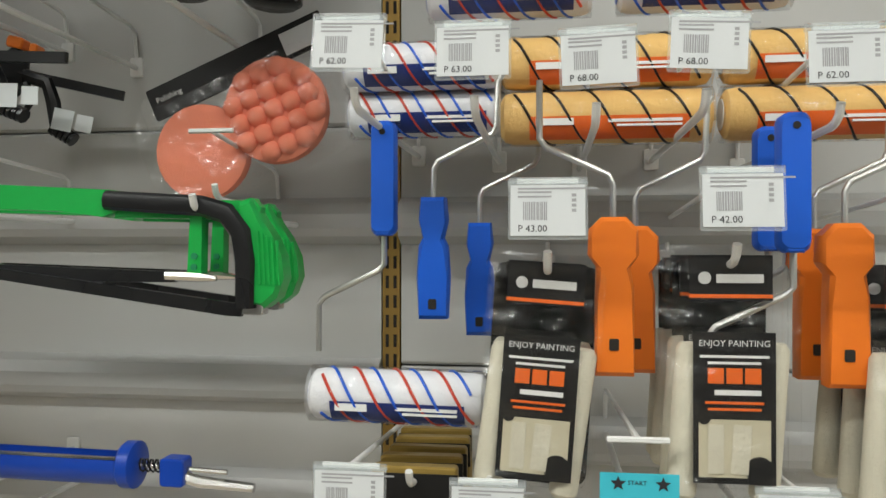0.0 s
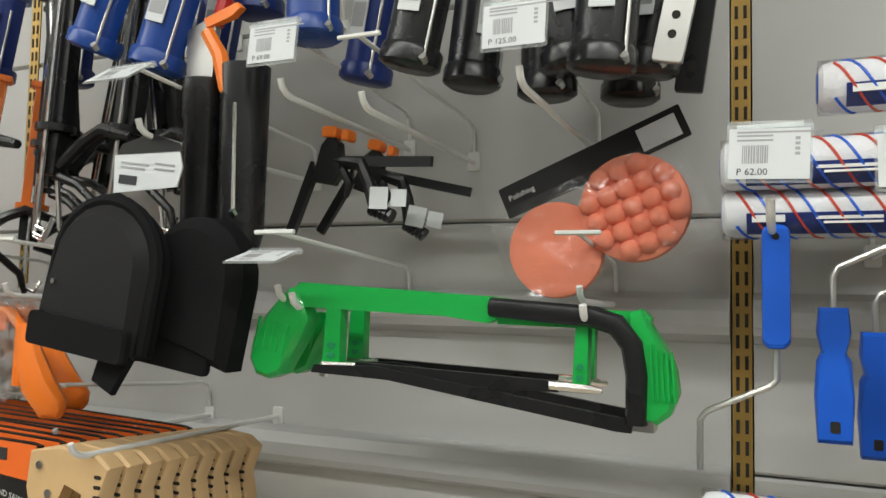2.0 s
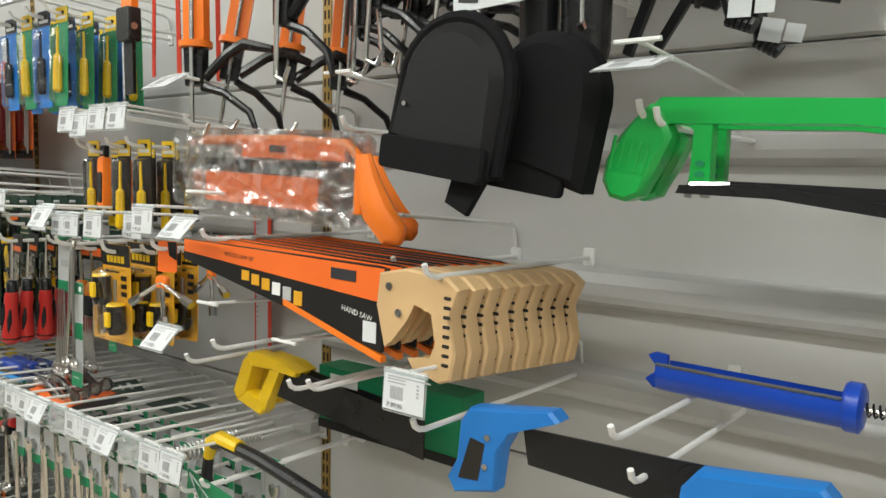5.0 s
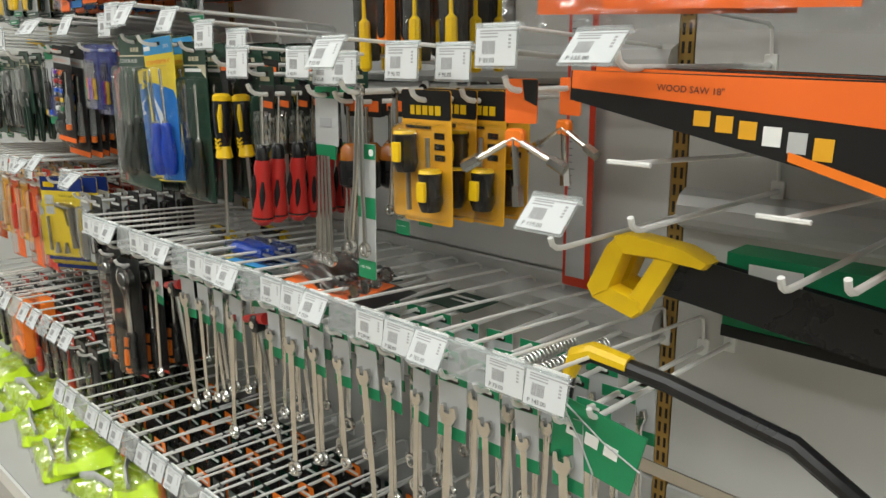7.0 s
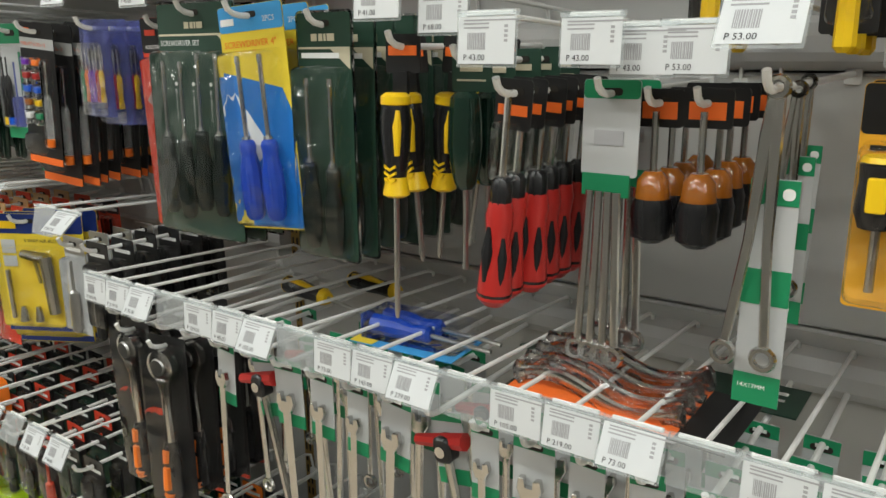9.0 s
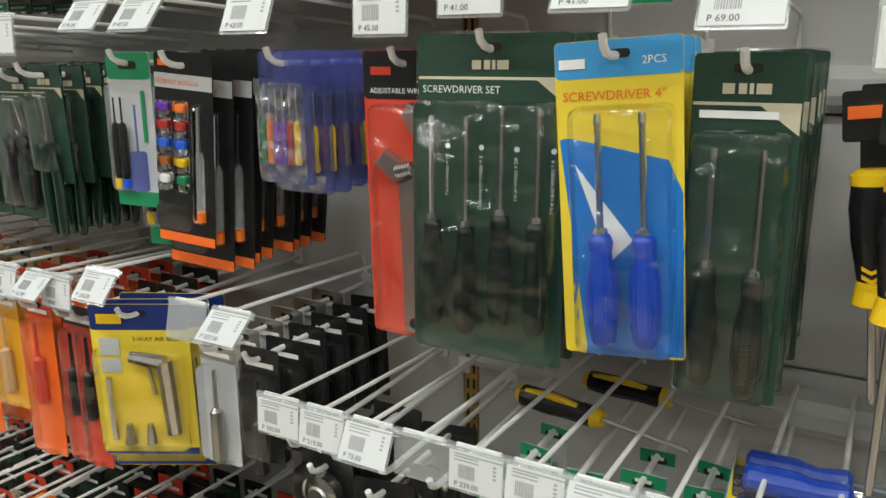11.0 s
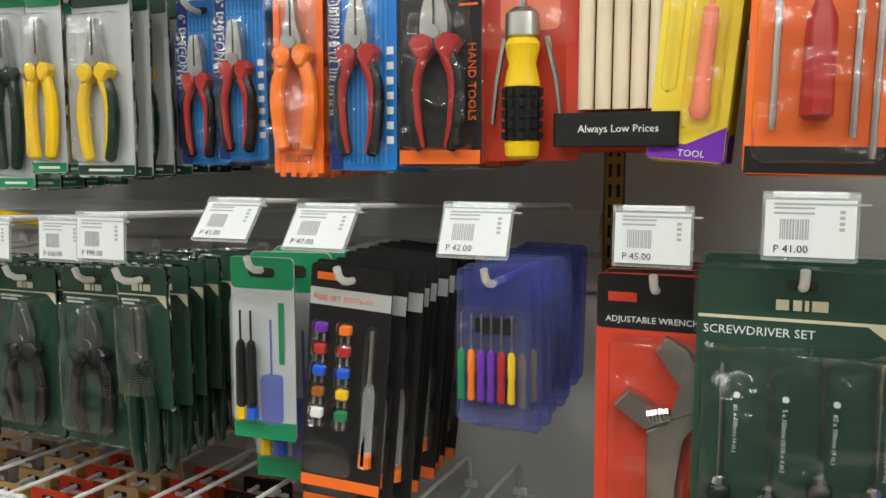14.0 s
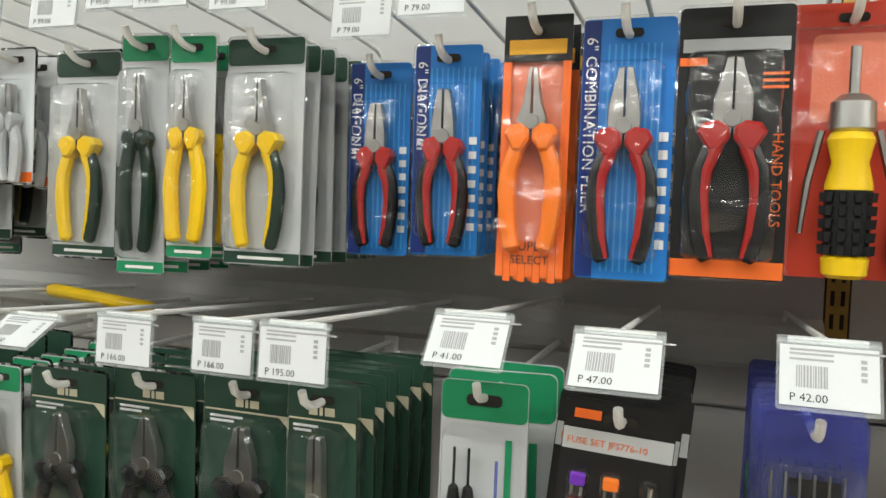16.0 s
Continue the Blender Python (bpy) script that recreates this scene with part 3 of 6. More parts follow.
def plier_card(kind):
    spec = {
        "bluesmall": (62, 186, BLUECARD, BLACK, RED, None),
        "handled": (64, 150, DGREEN, DGREENP, DGREENP, None),
        "blue": (72, 206, BLUECARD, BLACK, RED, None),
        "black": (82, 206, BLACKCARD, BLACK, RED, ORANGEP),
        "green": (84, 216, GREY, DGREENP, YELP, DGREEN),
        "darkgreen": (92, 198, DGREEN, BLACK, BLACK, None),
        "yellow": (50, 216, GREY, YELP, YELP, GREENCARD),
        "teal": (54, 240, GREY, DGREENP, DGREENP, GREENCARD),
        "white": (52, 150, PAPER, GREY, GREY, ORANGEP),
    }[kind]
    w, h, base, ga, gb, foot = spec
    names = {"bluesmall": "small blue card", "handled": "short dark green card", "blue": "blue card", "black": "black card with orange foot", "green": "grey and dark green card", "darkgreen": "dark green card",
             "yellow": "pale green card", "teal": "pale green card", "white": "white card"}
    grips = {"bluesmall": "red and black", "handled": "dark green", "blue": "red and black", "black": "red and black", "green": "yellow and green", "darkgreen": "black", "yellow": "yellow", "teal": "dark green", "white": "grey"}
    r = thing("carded_pliers", "%s gripped pliers on a %s" % (grips[kind], names[kind]), "pliers", "carded pliers")
    card(r, w, h, base)
    if kind in ("blue", "bluesmall"):
        part("side_band", M().box(-w / 2 + 0.5, -w / 2 + 14, -0.5, -0.1, -h + 1, -1), NAVY, r)
        text("title", "6\" COMBINATION PLIER" if kind == "blue" else "6\" DIAGONAL", 13.0, -w / 2 + 3, -14, -0.9, WINK, r, turn=-90)
        lines = M()
        for k in range(9):
            lines.box(-16 + k * 5, -14.5 + k * 5, -0.4, -0.1, -h + 6, -20)
        part("stripes", lines, LTBLUE, r)
        dots = M()
        for k in range(7):
            dots.box(w / 2 - 10, w / 2 - 3, -0.9, -0.5, -h * (0.47 + k * 0.068), -h * (0.435 + k * 0.068))
        part("checks", dots, WINK, r)
    elif kind == "black":
        part("foot_band", M().box(-w / 2 + 0.5, w / 2 - 0.5, -0.5, -0.1, -h + 1, -h + 14), ORANGEP, r)
        part("head_band", bars(1, [(-38, 38, -34, -24)]), GREY, r)
        text("side_title", "HAND TOOLS", 11, w / 2 - 12, -95, -0.9, ORANGEP, r, turn=-90)
        part("print", bars(1, [(-40, -20, -44, -38), (20, 38, -52, -50), (20, 38, -57, -55), (20, 38, -62, -60)]), ORANGEP, r)
    elif kind in ("green", "teal", "yellow"):
        part("head_band", M().rbox(-w / 2 + 0.5, w / 2 - 0.5, -0.5, -0.1, -26, -1, 4), foot, r)
        part("foot_band", M().box(-w / 2 + 0.5, w / 2 - 0.5, -0.5, -0.1, -h + 1, -h + 12), foot, r)
        part("print", bars(w, [(-0.3, 0.3, -h + 5, -h + 8)]), WINK, r)
    elif kind in ("darkgreen", "handled"):
        part("stripe", bars(w, [(-0.48, 0.48, -30, -28.5)]), CREAM, r)
        part("corner", M().prism([(w / 2 - 14, -30), (w / 2 - 1, -42), (w / 2 - 1, -30)], -0.6, -0.1), CREAM, r)
        part("logo", bars(1, [(-12, -4, -25, -18), (-2, 1, -25, -18), (3, 12, -25, -18)]), CREAM, r)
        part("print", bars(w, [(-0.42, -0.05, -36, -34), (-0.42, -0.15, -40, -38)]), WINK, r)
    else:
        part("foot_band", M().box(-w / 2 + 0.5, w / 2 - 0.5, -0.5, -0.1, -h + 1, -h + 12), foot, r)
    sp = {"yellow": 0.75, "teal": 0.7, "darkgreen": 1.15, "white": 0.6, "handled": 0.6, "bluesmall": 0.82, "blue": 0.98}.get(kind, 1.08)
    pliers_parts(r, -40, h * (1.2 if kind == "handled" else 0.74), ga, gb, spread=sp, nose=3 if kind in ("green", "yellow", "teal") else 0, left=YELP if kind == "green" else None)
    blister(r, -w / 2 + 6, w / 2 - 6, -h + 14, -34, 20)
    part("edge", M().rbox(-w / 2 - 2.5, w / 2 + 2.5, 1.2, 2.0, -h - 2.5, 2.5, 6), CLEAR, r, "clear plastic edge")
    return r


def orange_bag():
    r = thing("bagged_pliers", "orange-handled pliers in a printed orange bag", "pliers", "bagged pliers")
    w, h = 57, 216
    part("bag_back", M().rbox(-w / 2, w / 2, 0, 2, -h, 0, 3), POLY, r)
    part("backing", M().box(-w / 2 + 3, w / 2 - 3, 3, 4, -h + 4, -36), SALMON, r)
    part("header", M().box(-w / 2, w / 2, -1, -0.2, -38, 0), BLACKCARD, r)
    part("logo", bars(1, [(-24, 24, -32, -20)]), AMBERCARD, r)
    foot = M()
    for k in range(9):
        foot.box(-w / 2 + k * 6.33, -w / 2 + k * 6.33 + 6, -2, -0.2, -h - (4 if k % 2 else 0), -h + 30)
    part("foot_print", foot, ORANGEP, r)
    text("super", "SUPER", 11, 0, -h + 22, -2.3, INK, r, align="CENTER")
    text("select", "SELECT", 10, 0, -h + 11, -2.3, INK, r, align="CENTER")
    part("side_print", M().box(-w / 2, -w / 2 + 7, -1, -0.3, -h, -38).box(w / 2 - 7, w / 2, -1, -0.3, -h, -38), ORANGEP, r)
    pliers_parts(r, -44, 150, ORANGE, ORANGE, y=-10, nose=3, spread=0.95)
    part("bag_front", M().rbox(-w / 2, w / 2, -20, -19, -h, -36, 6, 0.8), POLY, r, "clear wrinkled bag")
    return r


def stick_card():
    r = thing("glue_stick_card", "orange-red card holding five pale sticks", "glue sticks")
    card(r, 100, 235, REDCARD)
    for i in range(5):
        part("stick", M().tube([(-30 + i * 15, -8, -200), (-30 + i * 15, -8, -30)], 7, 12), STICK, r)
    part("foot", M().box(-56, 50, -20, -1, -232, -203, 2), BLACKCARD, r)
    text("slogan", "Always Low Prices", 9, 0, -220, -20.5, WINK, r, align="CENTER")
    return r


def tester_card():
    r = thing("voltage_tester", "pink tester on a yellow card with purple foot", "tester", "carded testers")
    w, h = 62, 215
    card(r, w, h, YELLOW)
    part("foot", M().prism([(-w / 2 + 0.5, -h + 1), (w / 2 - 0.5, -h + 1), (w / 2 - 0.5, -h + 30), (0, -h + 14), (-w / 2 + 0.5, -h + 14)], -0.6, -0.1), PURPLE, r)
    text("print", "TOOL", 8, -6, -h + 4, -1, WINK, r)
    part("tester", M().tube([(8, -9, -40), (8, -9, -90), (8, -9, -92), (8, -9, -165), (8, -9, -172), (8, -9, -180)], [2, 2, 6, 7, 9, 6], 10), SALMON, r)
    blister(r, -8, 24, -190, -30, 18)
    blister(r, -26, -12, -160, -60, 6)
    return r


def orange_driver_card():
    r = thing("driver_set_card", "orange card of a red-handled driver with spare blades", "screwdriver set", "carded driver sets")
    w, h = 104, 225
    card(r, w, h, ORANGEP)
    part("foot", M().box(-w / 2 + 1, w / 2 - 1, -0.6, -0.1, -h + 1, -h + 22), BLACKCARD, r)
    part("handle", M().tube([(-2, -11, -92), (-2, -11, -96), (-2, -11, -110), (-2, -11, -180), (-2, -11, -184)], [6, 6, 11, 12, 8], 10), RED, r)
    part("blade", M().tube([(-2, -11, -30), (-2, -11, -94)], 3, 8), CHROME, r)
    for x, z0 in ((-32, -190), (24, -196), (38, -212)):
        part("spare_blade", M().tube([(x, -7, -30), (x, -7, z0)], 3, 8), STEEL, r)
    blister(r, -w / 2 + 5, w / 2 - 5, -h + 8, -22, 26, rad=12)
    return r


def ratchet_card():
    r = thing("ratchet_screwdriver", "yellow and black ratchet screwdriver on an orange card", "screwdriver")
    w, h = 100, 215
    card(r, w, h, REDCARD)
    part("panel", M().rbox(-28, 30, -0.8, -0.1, -92, -24, 6), SALMON, r)
    part("bit", M().tube([(0, -22, -38), (0, -22, -84)], 4, 8), CHROME, r)
    part("ratchet", M().tube([(0, -22, -74), (0, -22, -80), (0, -22, -100), (0, -22, -104)], [9, 16, 17, 12], 12), STEEL, r)
    part("neck", M().tube([(0, -22, -102), (0, -22, -108), (0, -22, -125), (0, -22, -142), (0, -22, -146)], [14, 17, 13, 17, 17], 12), YELP, r)
    g = part("grip", M().tube([(0, -22, -144), (0, -22, -195)], [17, 16], 12), RUBBER, r)
    rib = M()
    for k in range(5):
        for a in range(10):
            t = a * math.pi / 5
            rib.tube([(16.5 * math.cos(t), -22 + 16.5 * math.sin(t), -148 - k * 10), (17 * math.cos(t), -22 + 17 * math.sin(t), -155 - k * 10)], [4, 3], 5)
    part("rib", rib, RUBBER, g)
    part("cap", M().tube([(0, -22, -195), (0, -22, -198), (0, -22, -210), (0, -22, -213)], [14, 17, 16, 12], 12), YELP, r)
    part("lever", M().tube([(20, -12, -100), (30, -12, -140), (36, -12, -190)], [3, 3, 2], 6).tube([(-20, -12, -100), (-28, -12, -140), (-32, -12, -180)], [3, 3, 2], 6), STEEL, r)
    part("blister", M().rbox(-48, 48, -12, -0.8, -110, -20, 10, 3), CLEAR, r)
    return r


def yb_driver(L):
    r = thing("screwdriver", "yellow and black gripped screwdriver hanging from a card", "screwdriver", "hanging yellow and black screwdrivers")
    card(r, 44, 40, BLACKCARD, r_=3)
    part("logo", bars(1, [(-18, 18, -22, -12)]), ORANGEP, r)
    part("neck_tie", M().box(-9, 9, -6, -1, -62, -38), BLACK, r)
    part("collar", M().tube([(0, -14, -60), (0, -14, -64), (0, -14, -72), (0, -14, -74)], [11, 16, 16, 13], 12), YELP, r)
    g = part("grip", M().tube([(0, -14, -73), (0, -14, -90), (0, -14, -120), (0, -14, -150)], [15, 17, 15, 11], 12), BLACK, r)
    part("inlay", M().tube([(9, -24, -78), (10, -26, -95), (9, -25, -125)], [3, 5, 3], 8), YELP, g)
    for k in range(3):
        chev = M().prism([(-7, -138 - k * 7), (0, -142 - k * 7), (7, -138 - k * 7), (7, -135 - k * 7), (0, -139 - k * 7), (-7, -135 - k * 7)], -27, -22)
        part("chevron", chev, YELP, g)
    part("foot", M().tube([(0, -14, -148), (0, -14, -158), (0, -14, -168), (0, -14, -171)], [11, 13, 15, 10], 12), YELP, r)
    part("shaft", M().tube([(0, -14, -170), (0, -14, -170 - L), (0, -14, -178 - L)], [3.2, 3.2, 2], 8), STEEL, r, "dark steel shaft")
    return r


def green_driver():
    r = thing("screwdriver", "dark green gripped screwdriver hanging from a green card", "screwdriver", "hanging green screwdrivers")
    card(r, 50, 45, DGREEN)
    part("logo", bars(1, [(-14, 14, -24, -17), (-18, 18, -34, -32)]), CREAM, r)
    part("grip", M().tube([(0, -12, -44), (0, -12, -50), (0, -12, -70), (0, -12, -100), (0, -12, -125), (0, -12, -140), (0, -12, -146)], [10, 16, 18, 19, 16, 12, 8], 12), DGREENP, r)
    part("shaft", M().tube([(0, -12, -145), (0, -12, -225), (0, -12, -235)], [3, 3, 4], 8), STEEL, r)
    return r


def red_driver():
    r = thing("screwdriver", "red and black gripped screwdriver with its handle hanging down", "screwdriver", "hanging red screwdrivers")
    card(r, 40, 48, BLACKCARD)
    part("logo", bars(1, [(-16, 16, -34, -24)]), ORANGEP, r)
    part("shaft", M().tube([(0, -10, -10), (0, -10, -95)], 3.5, 8), CHROME, r)
    part("sleeve", M().rbox(-13, 13, -18, -2, -95, -40, 4, 2), POLY, r)
    part("collar", M().tube([(0, -10, -92), (0, -10, -98), (0, -10, -118)], [7, 11, 11], 10), BLACK, r)
    g = part("grip", M().tube([(0, -10, -116), (0, -10, -130), (0, -10, -150), (0, -10, -185), (0, -10, -214), (0, -10, -222)], [11, 14, 12, 16, 18, 10], 12), RED, r)
    part("inlay", M().tube([(-4, -22, -140), (-3, -24, -165), (-3, -24, -195)], [2, 6, 3], 8).tube([(9, -16, -150), (11, -18, -170), (10, -18, -205)], [2, 5, 3], 8), RUBBER, g)
    part("ring", M().tube([(0, -10, -208), (0, -10, -214)], [18.6, 17], 12), BLACK, g)
    return r


def amber_driver():
    r = thing("screwdriver", "amber and black handled screwdriver on a small card", "screwdriver", "hanging amber screwdrivers")
    card(r, 46, 36, BLACKCARD)
    part("logo", bars(1, [(-17, 17, -28, -12)]), ORANGEP, r)
    part("shaft", M().tube([(0, -10, -20), (0, -10, -80)], 3.5, 8), CHROME, r)
    part("handle", M().tube([(0, -10, -76), (0, -10, -84), (0, -10, -104)], [8, 15, 17], 12), AMBER, r, "clear amber end")
    part("grip", M().tube([(0, -10, -102), (0, -10, -112), (0, -10, -140), (0, -10, -146)], [17.5, 20, 19, 10], 12), BLACK, r)
    return r


def comb_wrench(r, x, z, L, w, y=-8, material=None):
    """A combination wrench with its open jaw at z on top and the ring below."""
    m = M().tube([(x, y, z - w * 2.2), (x, y, z - L + w * 2)], [w * 0.62, w * 0.52], 8, 0.55)
    m.prism([(x - w * 0.7, z - w * 2.6), (x + w * 0.7, z - w * 2.6), (x + w * 1.35, z - w * 1.2), (x + w * 1.1, z), (x + w * 0.5, z - w * 0.1), (x + w * 0.55, z - w), (x - w * 0.5, z - w), (x - w * 0.6, z), (x - w * 1.15, z - w * 0.1), (x - w * 1.3, z - w * 1.3)], y - 4, y + 4, 1.2)
    ring = [(x + math.cos(a * math.pi / 6) * w * 1.0, y, z - L + w * 1.0 + math.sin(a * math.pi / 6) * w * 1.0) for a in range(13)]
    m.tube(ring, w * 0.42, 6, 1.2)
    return part("wrench", m, material or CHROME, r, "polished steel")


def wrench_card(L=240, w=11, pale=True):
    r = thing("combination_wrench", "polished combination wrench on a white and green card", "wrench", "carded combination wrenches")
    card(r, w * 4.4, 80, GREY, r_=2)
    part("green_head", M().box(-w * 2.2, w * 2.2, -0.6, -0.1, -16, -0.5), GREENCARD, r)
    part("green_foot", M().box(-w * 2.2, w * 2.2, -0.6, 1.2, -96, -78), GREENCARD, r)
    part("print", bars(w, [(-0.8, 0.8, -11, -7)]), WINK, r)
    comb_wrench(r, 0, -44, L, w)
    return r


def wrench_pair():
    r = thing("ring_wrench_pair", "pair of long chrome ring wrenches with a green and white card", "wrench", "hanging wrench sets")
    part("card", M().rbox(-16, 32, 2, 3, -330, -85, 3), GREY, r)
    part("green_bands", M().box(-16, 32, 1, 1.9, -112, -86).box(-16, 32, 1, 1.9, -218, -180).box(-16, 32, 1, 1.9, -330, -296), GREENCARD, r)
    part("logo", M().rbox(16, 28, 0.2, 0.9, -106, -94, 5), WINK, r)
    text("size", "14X17MM", 7, -12, -312, 0.6, WINK, r)
    for x, k in ((-10, -16), (8, 6)):
        m = M().tube([(x * 0.3 + 4, -8, 0), (x * 0.5 + 2, -8, -40), (x * 0.8 + k * 0.2, -8, -150), (x + k, -8, -262)], [6, 7, 5.5, 5.5], 8, 0.6)
        cx, cz = x + k * 1.05, -274
        m.tube([(cx + math.cos(a * math.pi / 6) * 11, -9, cz + math.sin(a * math.pi / 6) * 11) for a in range(13)], 4, 6, 1.3)
        m.tube([(4 + math.cos(a * math.pi / 6) * 9, -9, 6 + math.sin(a * math.pi / 6) * 9) for a in range(13)], 4, 6, 1.3)
        part("wrench", m, CHROME, r, "chrome wrench")
    return r


def wrench_bunch():
    r = thing("wrench_set", "bunch of chrome combination wrenches below a green and white card", "wrench", "hanging wrench sets")
    card(r, 58, 92, GREY, head_h=18, head_mat=GREENCARD)
    part("foot", M().box(-27, 22, -1, 2, -112, -90), GREENCARD, r)
    part("label", bars(1, [(-16, 14, -62, -48)]), GREYINK, r)
    for i, x in enumerate((-16, -6, 4, 13)):
        m = M().tube([(x, -6 - i, -106), (x - 6 + i * 4, -6 - i, -262)], 4.5, 8, 0.6)
        cx = x - 7 + i * 4
        m.tube([(cx + math.cos(a * math.pi / 6) * 9, -6 - i, -272 + math.sin(a * math.pi / 6) * 9) for a in range(13)], 3.6, 6, 1.3)
        part("wrench", m, CHROME, r, "chrome wrench")
    return r


def amber_card():
    r = thing("stubby_driver_card", "amber carded set of stubby screwdrivers", "screwdriver set", "carded stubby screwdrivers")
    w, h = 92, 175
    card(r, w, h, AMBERCARD, head_h=38, head_mat=BLACKCARD)
    part("logo", bars(1, [(-28, -20, -32, -20), (-17, -8, -32, -20), (-5, 4, -32, -20), (7, 15, -32, -20), (18, 28, -32, -20)]), YELP, r)
    part("print", bars(1, [(-38, 10, -50, -46), (16, 34, -62, -54), (16, 34, -76, -68), (16, 34, -90, -82)]), BLACKCARD, r)
    for x, z, k in ((-26, -72, 1), (20, -120, 1)):
        g = part("stubby_grip", M().tube([(x, -14, z + 18), (x, -14, z + 14), (x, -14, z), (x, -14, z - 22), (x, -14, z - 34)], [11, 16, 15, 17, 13], 12), BLACK, r)
        part("inlay", M().rbox(x - 7, x + 7, -33, -28, z - 20, z + 6, 2, 1), YELP, g)
        part("cap", M().tube([(x, -14, z + 16), (x, -14, z + 20)], [16, 14], 12), YELP, g)
    part("blade", M().tube([(-26, -10, -106), (-26, -10, -158)], 3.5, 8).tube([(12, -10, -60), (12, -10, -98)], 3, 8), STEEL, r)
    blister(r, -44, 44, -168, -42, 26, rad=8)
    return r


def socket_cross():
    r = thing("cross_wrench", "chrome three-way socket wrench with an orange tag", "wrench", "three-way socket wrenches")
    part("tag", M().rbox(-20, 26, 2, 3, -56, 0, 4), ORANGEP, r)
    part("tag_corner", M().prism([(8, -26), (26, -34), (26, -1), (4, -1)], 1.2, 1.9), BLACKCARD, r)
    part("hub", M().rbox(-14, 14, -12, -2, -86, -62, 8, 3), ORANGE, r)
    for dx, dz in ((-75, -42), (72, -36), (8, -88)):
        a = part("arm", M().tube([(0, -8, -74), (dx * 0.75, -8, -74 + dz * 0.75)], 4.5, 8), CHROME, r)
        part("socket", M().tube([(dx * 0.7, -8, -74 + dz * 0.7), (dx, -8, -74 + dz)], [8, 9], 6), CHROME, a)
    return r


def ruler():
    r = thing("steel_ruler", "grey ruler in a red-edged sleeve against the panel", "ruler")
    part("sleeve", M().rbox(-26, 26, 0, 1, -470, 0, 3), REDCARD, r)
    part("rule", M().box(-20, 16, -0.8, -0.2, -455, -8), GREY, r)
    marks = M()
    for k in range(30):
        marks.box(-20, -20 + (12 if k % 5 == 0 else 7), -1.2, -0.9, -20 - k * 10.5, -19 - k * 10.5)
    part("marks", marks, INK, r)
    return r


# ---- goods: saws, guns, pads, rollers ----
def hacksaw():
    r = thing("hacksaw", "bright green and black adjustable hacksaw hung level", "hacksaw", "green hacksaws")
    part("top_bar", M().prism([(-142, -2), (-136, 8), (18, 4), (28, -4), (24, -18), (14, -22), (-20, -18), (-140, -18)], -8, 8, 2), GREEN, r)
    part("rear_bar", M().prism([(20, -5), (158, -2), (164, -8), (162, -30), (150, -20), (22, -22)], -4, 10, 1.5), GREEN, r)
    bow = M().tube([(16, -9, -6), (112, -13, -9), (136, -14, -15), (150, -14, -32), (155, -14, -58), (156, -14, -100)], [9, 9.5, 10, 10, 9.5, 9], 8, 0.7)
    part("bow", bow, BLACK, r, "black plastic sleeve")
    left = [(-134, -6), (-126, -30), (-134, -58), (-142, -78), (-146, -90), (-156, -96), (-168, -92), (-174, -76), (-172, -54), (-163, -30), (-150, -8), (-142, 2)]
    right = [(146, -4), (150, -34), (154, -60), (152, -84), (158, -98), (172, -100), (184, -90), (190, -72), (187, -52), (178, -34), (166, -18), (156, 0)]
    for outline, k in ((left, -1), (right, 1)):
        h = part("handle", M().prism(outline[::k], -13, 13, 5), GREEN, r)
        ribs = []
        for j in range(5):
            x = -164 + j * 6 if k < 0 else 166 + j * 4.5
            ribs.append(((x, -13.5, -30 - j * 2), (x - k * -4, -13.5, -64 - (j if k < 0 else 14))))
        for p, q in ribs:
            part("grip_rib", M().tube([p, q], 1.5, 5), GREEN, h)
    for x in (-106, 104):
        s = part("strut", M().prism([(x - 7, -74), (x + 7, -74), (x + 6, -14), (x - 6, -14)], -7, 7, 1), GREEN, r)
        part("rivets", M().rbox(x - 3, x + 3, -8.5, -7, -58, -52, 2.9).rbox(x - 3, x + 3, -8.5, -7, -68, -62, 2.9), GREENCARD, s)
    part("blade_cover", M().prism([(-92, -78), (-90, -70), (84, -70), (84, -80), (-20, -84)], -5, 2, 1), BLACK, r)
    part("lower_bar", M().prism([(-120, -84), (-118, -76), (-70, -72), (146, -96), (154, -98), (152, -108), (140, -108), (-60, -84)], -12, -6, 1), BLACK, r)
    part("wing_nut", M().tube([(-112, -4, -76), (-86, -4, -74)], [5, 4], 8).tube([(-112, -4, -88), (-110, -4, -64)], [4, 3], 6), CHROME, r)
    part("blade_bolt", M().tube([(76, -4, -74), (108, -4, -74), (124, -4, -75)], [5, 5, 2.5], 8), CHROME, r)
    part("rear_ferrule", M().rbox(148, 172, -11, 4, -106, -96, 2, 1), CHROME, r)
    for o in r.children_recursive:
        for vt in o.data.vertices:
            if vt.co.x < 0:
                vt.co.x *= 1.47
    return r


